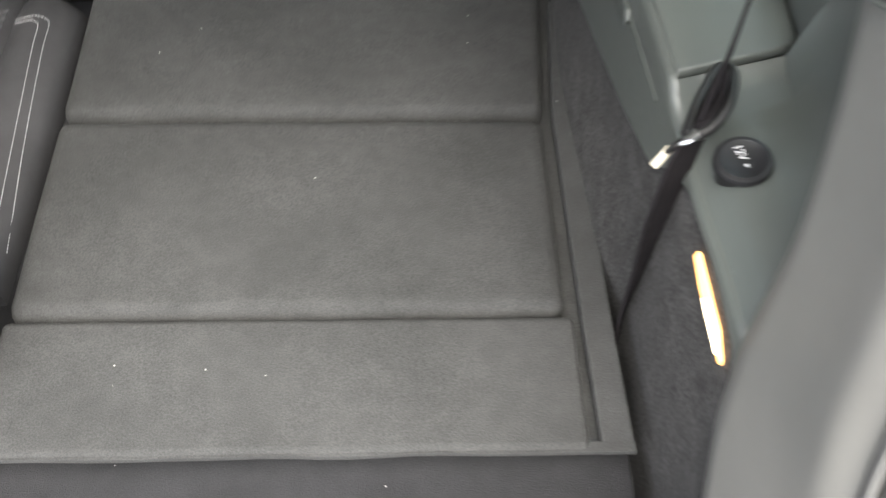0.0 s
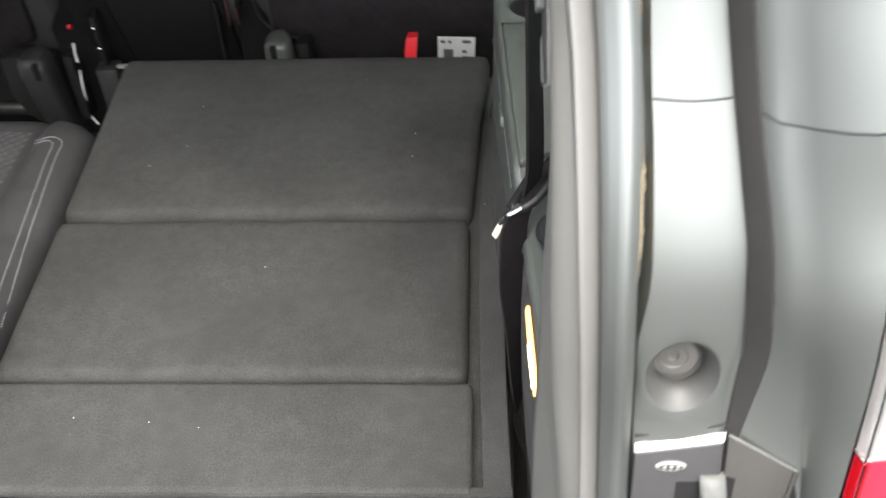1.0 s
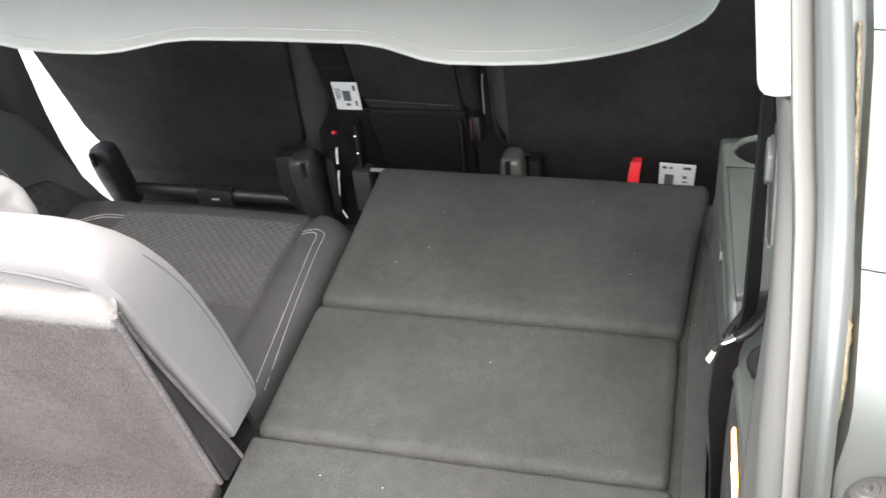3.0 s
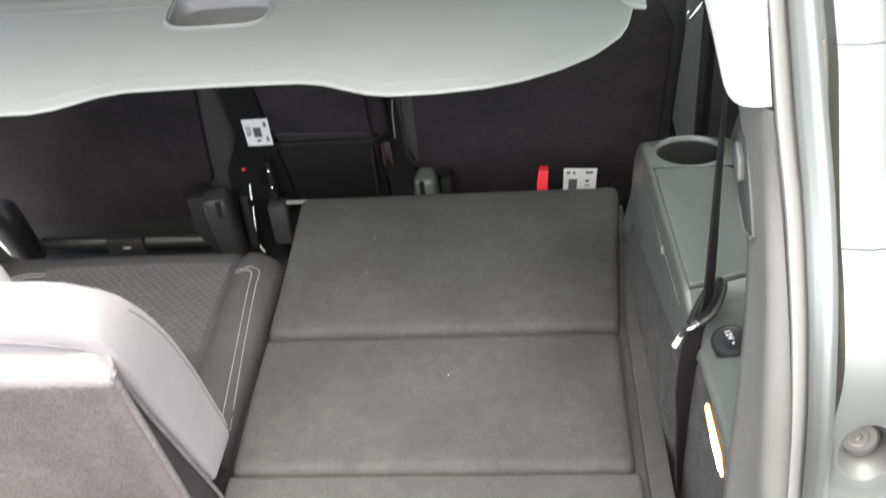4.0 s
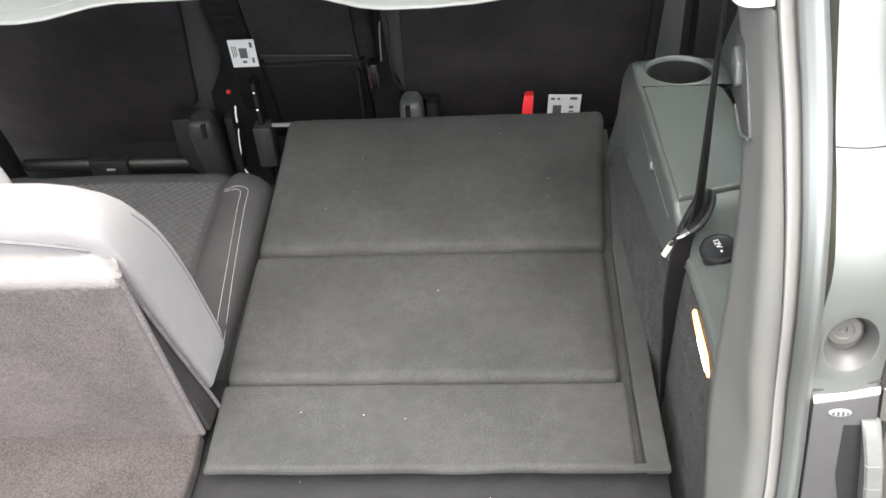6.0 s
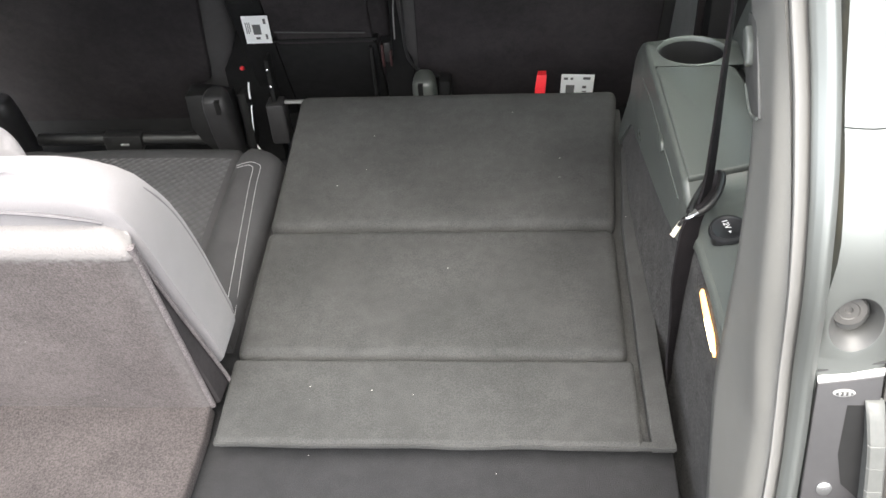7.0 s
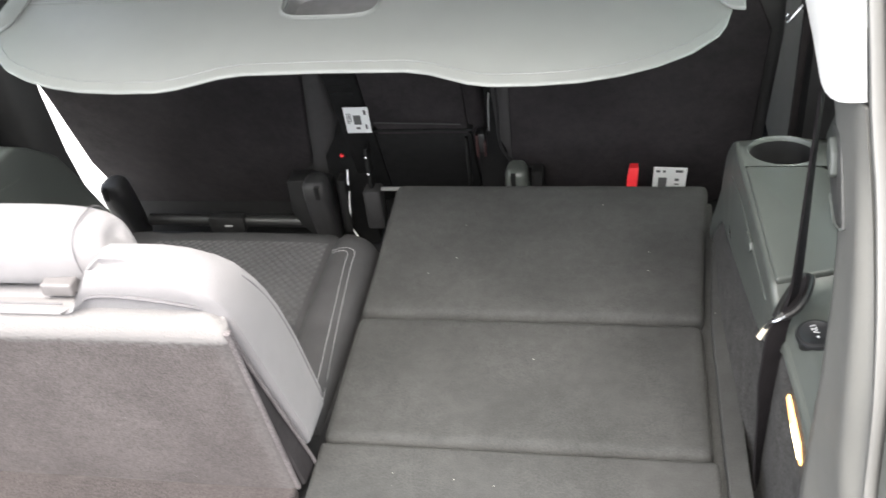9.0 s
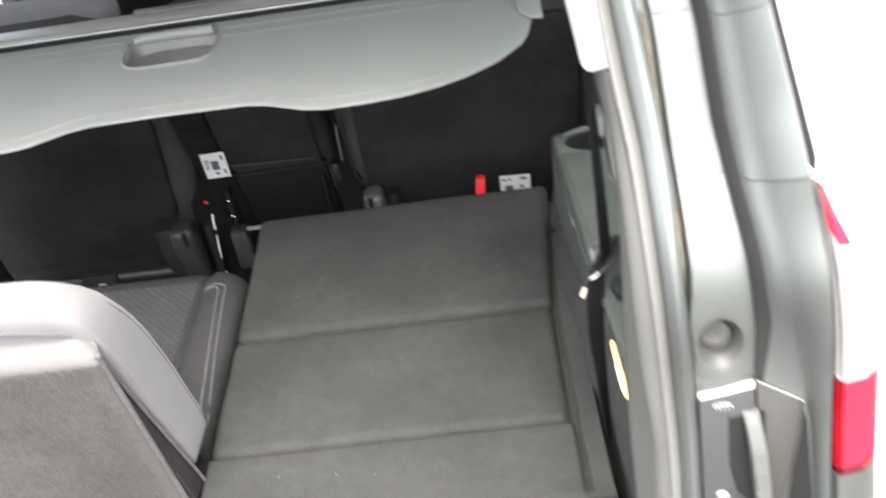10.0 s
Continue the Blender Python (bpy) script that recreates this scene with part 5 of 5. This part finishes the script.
part("badge", disc(on_plate(0.6675, 1.0205, 0.0075), (0, -1, 0.33), ((0.0095, -0.001), (0.0095, 0.0006), (0.0085, 0.0012)), 28, 0.36), ALUMINIUM, plate, "small oval bright badge")
part("badge_field", disc(on_plate(0.6675, 1.0205, 0.0080), (0, -1, 0.33), ((0.0076, -0.001), (0.0076, 0.0010), (0.0068, 0.0012)), 24, 0.30), GROMMET, plate)
for dx in (-0.004, 0.0, 0.004):
    part("badge_bar", box(0.6675 + dx - 0.0009, 0.6675 + dx + 0.0009, pp(1.0205) - 0.0098, pp(1.0205) - 0.0085, 1.0192, 1.0222), ALUMINIUM, plate)
part("buffer_well", prism([on_plate(x, z, 0.0068) for x, z in ((0.672, 1.008), (0.690, 1.008), (0.693, 0.98), (0.692, 0.915), (0.676, 0.93), (0.670, 0.96))], (0, 0.002, 0)), BLACK_MATTE, plate, "black recess beside the buffer")
part("buffer_slot", prism([on_plate(x, z, 0.0072) for x, z in ((0.700, 1.013), (0.709, 1.011), (0.7125, 1.004), (0.711, 0.995), (0.706, 0.985), (0.700, 0.99))], (0, 0.002, 0)), BLACK_MATTE, plate)
seg = []
for z, e, o in ((0.885, 0.012, 0.004), (0.917, 0.0135, 0.004), (0.9175, 0.0125, 0.004), (0.918, 0.0135, 0.004), (0.939, 0.0135, 0.003), (0.9395, 0.0125, 0.003), (0.940, 0.0135, 0.003), (0.961, 0.013, 0.002), (0.9615, 0.012, 0.002), (0.962, 0.013, 0.002), (0.981, 0.011, 0.001), (0.9815, 0.010, 0.001), (0.982, 0.0105, 0.001), (1.000, 0.006, -0.001), (1.010, 0.002, -0.002), (1.013, -0.002, -0.002)):
    seg.append([(x + o, pp(z) - d, z) for x, d in ((0.6885, 0.004), (0.7035, 0.004), (0.7040, 0.009 + e), (0.7020, 0.0115 + e), (0.6900, 0.0115 + e), (0.6880, 0.009 + e))])
part("rubber_buffer", capped(seg), material("pale_buffer_rubber", (0.075, 0.077, 0.073), 0.5, vary=0.1, size=40), plate, "pale grey ribbed buffer block")
part("fixing_screw", disc(on_plate(0.662, 0.925, 0.007), (0, -1, 0.33), ((0.007, -0.001), (0.007, 0.001), (0.004, 0.002)), 14), STEEL, plate)

# tail lamp
lamp = thing("tail_lamp", (0.80, -0.10, 0.80), "red and clear tail lamp on the rear corner", "tail lamp")


def proud(z):
    """How far the lamp stands out beyond the body edge."""
    return lerp(((0.60, 0.054), (1.05, 0.054), (1.15, 0.026), (1.238, 0.003)), z)


def lamp_row(z, d=0.0):
    e, y, k = lerp(E_OUT, z), lerp(EDGE_Y, z) - 0.006, proud(z)
    h = z + rise(z)
    return [(e + 0.001 + d, y + 0.010, h), (e + 0.002 + 0.05 * k + d, y - 0.002 + d, h), (e + 0.002 + 0.5 * k, y + 0.002 + d, h), (e + 0.002 + 0.85 * k, y + 0.018 + d, h), (e + 0.002 + k - d, y + 0.06, h)]


part("clear_lens", sheet([lamp_row(z) for z in np.linspace(1.048, 1.234, 10)], 0.003), LENS_CLEAR, lamp)
part("lower_lens", sheet([lamp_row(z) for z in np.linspace(0.955, 1.046, 8)], 0.003), LENS_RED, lamp)
wedge = [(lerp(E_OUT, z) + 0.003 + a * max(0.002, 0.018 * (1.236 - z) / 0.055), lerp(EDGE_Y, z) - 0.012, z + rise(z)) for z, a in ((1.238, 0), (1.238, 1), (1.21, 1), (1.183, 1), (1.183, 0.4), (1.20, 0))]
part("upper_lens", prism(wedge, (0, 0.003, 0), 0.0008), LENS_RED, lamp)
part("reflector", sheet([lamp_row(z, 0.006) for z in np.linspace(0.957, 1.232, 10)], 0.003), TRIM_PALE, lamp)
part("bumper_corner", sheet([lamp_row(z) for z in np.linspace(0.60, 0.953, 8)], 0.004), PAINT, body)
part("quarter_panel", sheet([[(lerp(E_OUT, z) + proud(z), lerp(EDGE_Y, z) + 0.055, z), (0.845, pp(z) + 0.16, z), (0.86, pp(z) + 0.30, z), (0.865, 0.45, z), (0.865, 0.8, z)] for z in (0.35, 0.6, 0.8, 0.9, 0.96, 1.0, 1.045)], 0.004), PAINT, body)
part("window_pillar", sheet([[(lerp(E_OUT, z) + proud(z), lerp(EDGE_Y, z) + 0.055, z), (lerp(E_OUT, z) + proud(z) + 0.002, lerp(EDGE_Y, z) + 0.105, z), (lerp(E_OUT, z) + proud(z) + 0.004, lerp(EDGE_Y, z) + 0.18, z)] for z in (1.046, 1.1, 1.15, 1.19, 1.25, 1.35, 1.5, 1.60)], 0.004), PAINT, body)

# ---- small things on the right-hand trim ----
light = thing("boot_lamp", (0.592, 0.01, 0.915), "lit amber-white boot lamp set in the side trim", "lamp")


def lamp_at(u, v, d):
    """u along the lamp, v across it."""
    y = 0.050 - 0.084 * u
    z = 0.9255 - 0.014 * u
    return (wall_x(y, z + 0.68 * v) - d, y, z + 0.68 * v)


out_ = [lamp_at(u, 1.25 * v, 0.0) for u, v in ((0.0, -0.004), (0.28, -0.0085), (0.97, -0.005), (1.0, -0.003), (1.0, 0.003), (0.76, 0.0085), (0.04, 0.005), (0.0, 0.003))]
part("lens_edge", prism(out_, (-0.0025, 0, 0), 0.0008), LAMP_EDGE, light, "amber lens edge")
in_ = [lamp_at(u, 1.25 * v, 0.0020) for u, v in ((0.40, -0.005), (0.50, -0.0062), (0.90, -0.0042), (0.93, 0.0), (0.80, 0.0058), (0.72, 0.0066), (0.46, 0.0055))]
part("lens_core", prism(in_, (-0.0015, 0, 0), 0.0003), LAMP_CORE, light, "white-hot lens middle")

socket = thing("socket_cap", (0.612, 0.085, 0.975), "round black power socket cap marked 12V", "socket")
ax = Vector((-0.14, -0.10, 1.0)).normalized()
base_ = Vector((0.6185, 0.0905, 0.9725))
part("collar", disc(base_, ax, ((0.0180, -0.012), (0.0180, 0.002), (0.0180, 0.004)), 32), BLACK, socket)
part("cap", disc(base_ + ax * 0.004, ax, ((0.0190, 0.0), (0.0212, 0.0015), (0.0212, 0.004), (0.0202, 0.0058), (0.017, 0.0064), (0.0162, 0.0058)), 32), BLACK_SATIN, socket)
cu = bpy.data.curves.new("marking", "FONT")
cu.body, cu.size, cu.align_x, cu.align_y, cu.extrude = "12V", 0.0088, "CENTER", "CENTER", 0.0003
tmp = new("marking_text", cu)
dg = bpy.context.evaluated_depsgraph_get()
me = bpy.data.meshes.new_from_object(tmp.evaluated_get(dg))
bpy.data.objects.remove(tmp)
right_ = Vector((0.22, -0.97, 0)).normalized()
right_ = (right_ - ax * right_.dot(ax)).normalized()
up_ = ax.cross(right_)
rot = Matrix((right_, up_, ax)).transposed().to_4x4()
me.transform(Matrix.Translation(base_ + ax * 0.0099 - right_ * 0.006) @ rot)
me.materials.append(WHITE_PRINT)
tx = new("marking", me)
tx.parent, tx.matrix_parent_inverse = socket, Matrix.Translation(-socket.location)
tagged(tx, label="white 12V marking")
arrow = [base_ + ax * 0.0099 + right_ * a + up_ * b for a, b in ((0.0052, -0.0016), (0.0084, 0.0), (0.0052, 0.0016))]
part("arrow_mark", prism(arrow, ax * 0.0004), WHITE_PRINT, socket)

belt = thing("seat_belt", (0.58, 0.09, 0.66), "black seat belt hanging slack through a plastic guide beside the bin", "seat belt")
up_pts = smooth_path([(0.571, 0.030, 1.60), (0.583, 0.072, 1.32), (0.589, 0.096, 1.18), (0.593, 0.110, 1.10), (0.596, 0.122, 1.03), (0.594, 0.122, 1.000)], 6)
part("upper_webbing", ribbon(up_pts, [Vector((0.0035, 0.016, 0.004)).lerp(Vector((0.008, 0.012, 0)), k / (len(up_pts) - 1)) for k in range(len(up_pts))], 0.0025), WEBBING, belt)
low_pts = smooth_path([(0.588, 0.108, 0.997), (0.5797, 0.102, 0.975), (0.5786, 0.105, 0.94), (0.5792, 0.113, 0.89), (0.583, 0.126, 0.83), (0.5858, 0.14, 0.76), (0.5881, 0.152, 0.7), (0.5911, 0.156, 0.655)], 6)
part("lower_webbing", ribbon(low_pts, [Vector((0.0115, 0.006, 0.003)).lerp(Vector((0.0040, 0.012, 0.004)), max(0.0, k / (len(low_pts) - 1) - 0.45) / 0.55) for k in range(len(low_pts))], 0.003), WEBBING, belt)
loop_ = smooth_path([(0.576, 0.103, 0.994), (0.586, 0.103, 0.993), (0.598, 0.109, 0.998), (0.608, 0.122, 1.004), (0.615, 0.140, 1.005), (0.619, 0.158, 1.002), (0.616, 0.167, 0.999), (0.608, 0.163, 0.999), (0.596, 0.143, 0.998), (0.584, 0.120, 0.996), (0.576, 0.103, 0.994)], 5)
part("folded_webbing", prism(loop_[:-1:2], (0.001, 0.003, 0.001)), WEBBING, belt)
guide = part("belt_guide", tube(loop_, 0.0042, 10), BLACK, belt, "black plastic belt loop")
part("tongue", tube(smooth_path([(0.584, 0.101, 0.997), (0.576, 0.099, 0.992), (0.571, 0.102, 0.984), (0.568, 0.105, 0.975)], 5), 0.0042, 8, 0.6), STEEL, belt, "chromed steel tongue")
part("tongue_tip", prism([(0.569, 0.110, 0.976), (0.573, 0.105, 0.976), (0.565, 0.107, 0.954), (0.561, 0.112, 0.955)], (-0.002, -0.001, 0), 0.0007), CREAM, belt, "cream tip of the tongue")

# second-row belt and bracket beside the right seat
br = thing("cover_bracket", (0.655, 0.715, 1.10), "black dimpled plastic bracket holding the load cover", "bracket")
part("block", box(0.609, 0.74, 0.694, 0.74, 1.122, 1.160, 0.005), RUBBER_DARK, br)
for i in range(10):
    for j in range(3):
        part("dimple", disc((0.618 + 0.0085 * i, 0.702 + 0.012 * j, 1.160), (0, 0, 1), ((0.0010, -0.001), (0.0010, 0.0003), (0.0005, 0.0006)), 8), GREY_COVER, br)
cp = thing("center_pillar_trim", (0.74, 0.88, 0.4), "black plastic trim behind the belt", "pillar trim")
part("cover", sheet([[(0.722, 0.86, z), (0.730, 0.84, z), (0.745, 0.835, z), (0.77, 0.83, z), (0.79, 0.80, z)] for z in (0.4, 0.7, 0.88, 0.92, 1.1, 1.5)], 0.01), BLACK, cp)
lp = thing("center_pillar_trim", (-0.76, 0.82, 0.4), "black plastic pillar trim beside the open door", "pillar trim")
part("cover", sheet([[(x, 0.80, z), (x - 0.012, 0.785, z), (-0.76, 0.775, z), (-0.805, 0.77, z)] for z, x in ((0.4, -0.52), (0.55, -0.585), (0.60, -0.650), (0.65, -0.681), (0.72, -0.699), (0.80, -0.711), (0.93, -0.719), (1.2, -0.72), (1.5, -0.72))], 0.02), BLACK, lp)
b2 = thing("seat_belt", (0.69, 0.78, 0.6), "black second-row seat belt hanging against the trim", "seat belt")
part("webbing", ribbon([(0.706, 0.845, 0.62), (0.708, 0.845, 0.9), (0.706, 0.83, 1.10), (0.706, 0.83, 1.45)], [(0.0085, 0.010, 0)] * 4, 0.003), WEBBING, b2)
part("loop", box(0.690, 0.712, 0.812, 0.828, 1.040, 1.070, 0.004), BLACK, b2)
part("hook", tube(smooth_path([(0.694, 0.815, 1.052), (0.684, 0.812, 1.038), (0.672, 0.812, 1.022), (0.669, 0.812, 1.030), (0.672, 0.812, 1.036)], 4), 0.0022, 6), STEEL, b2)
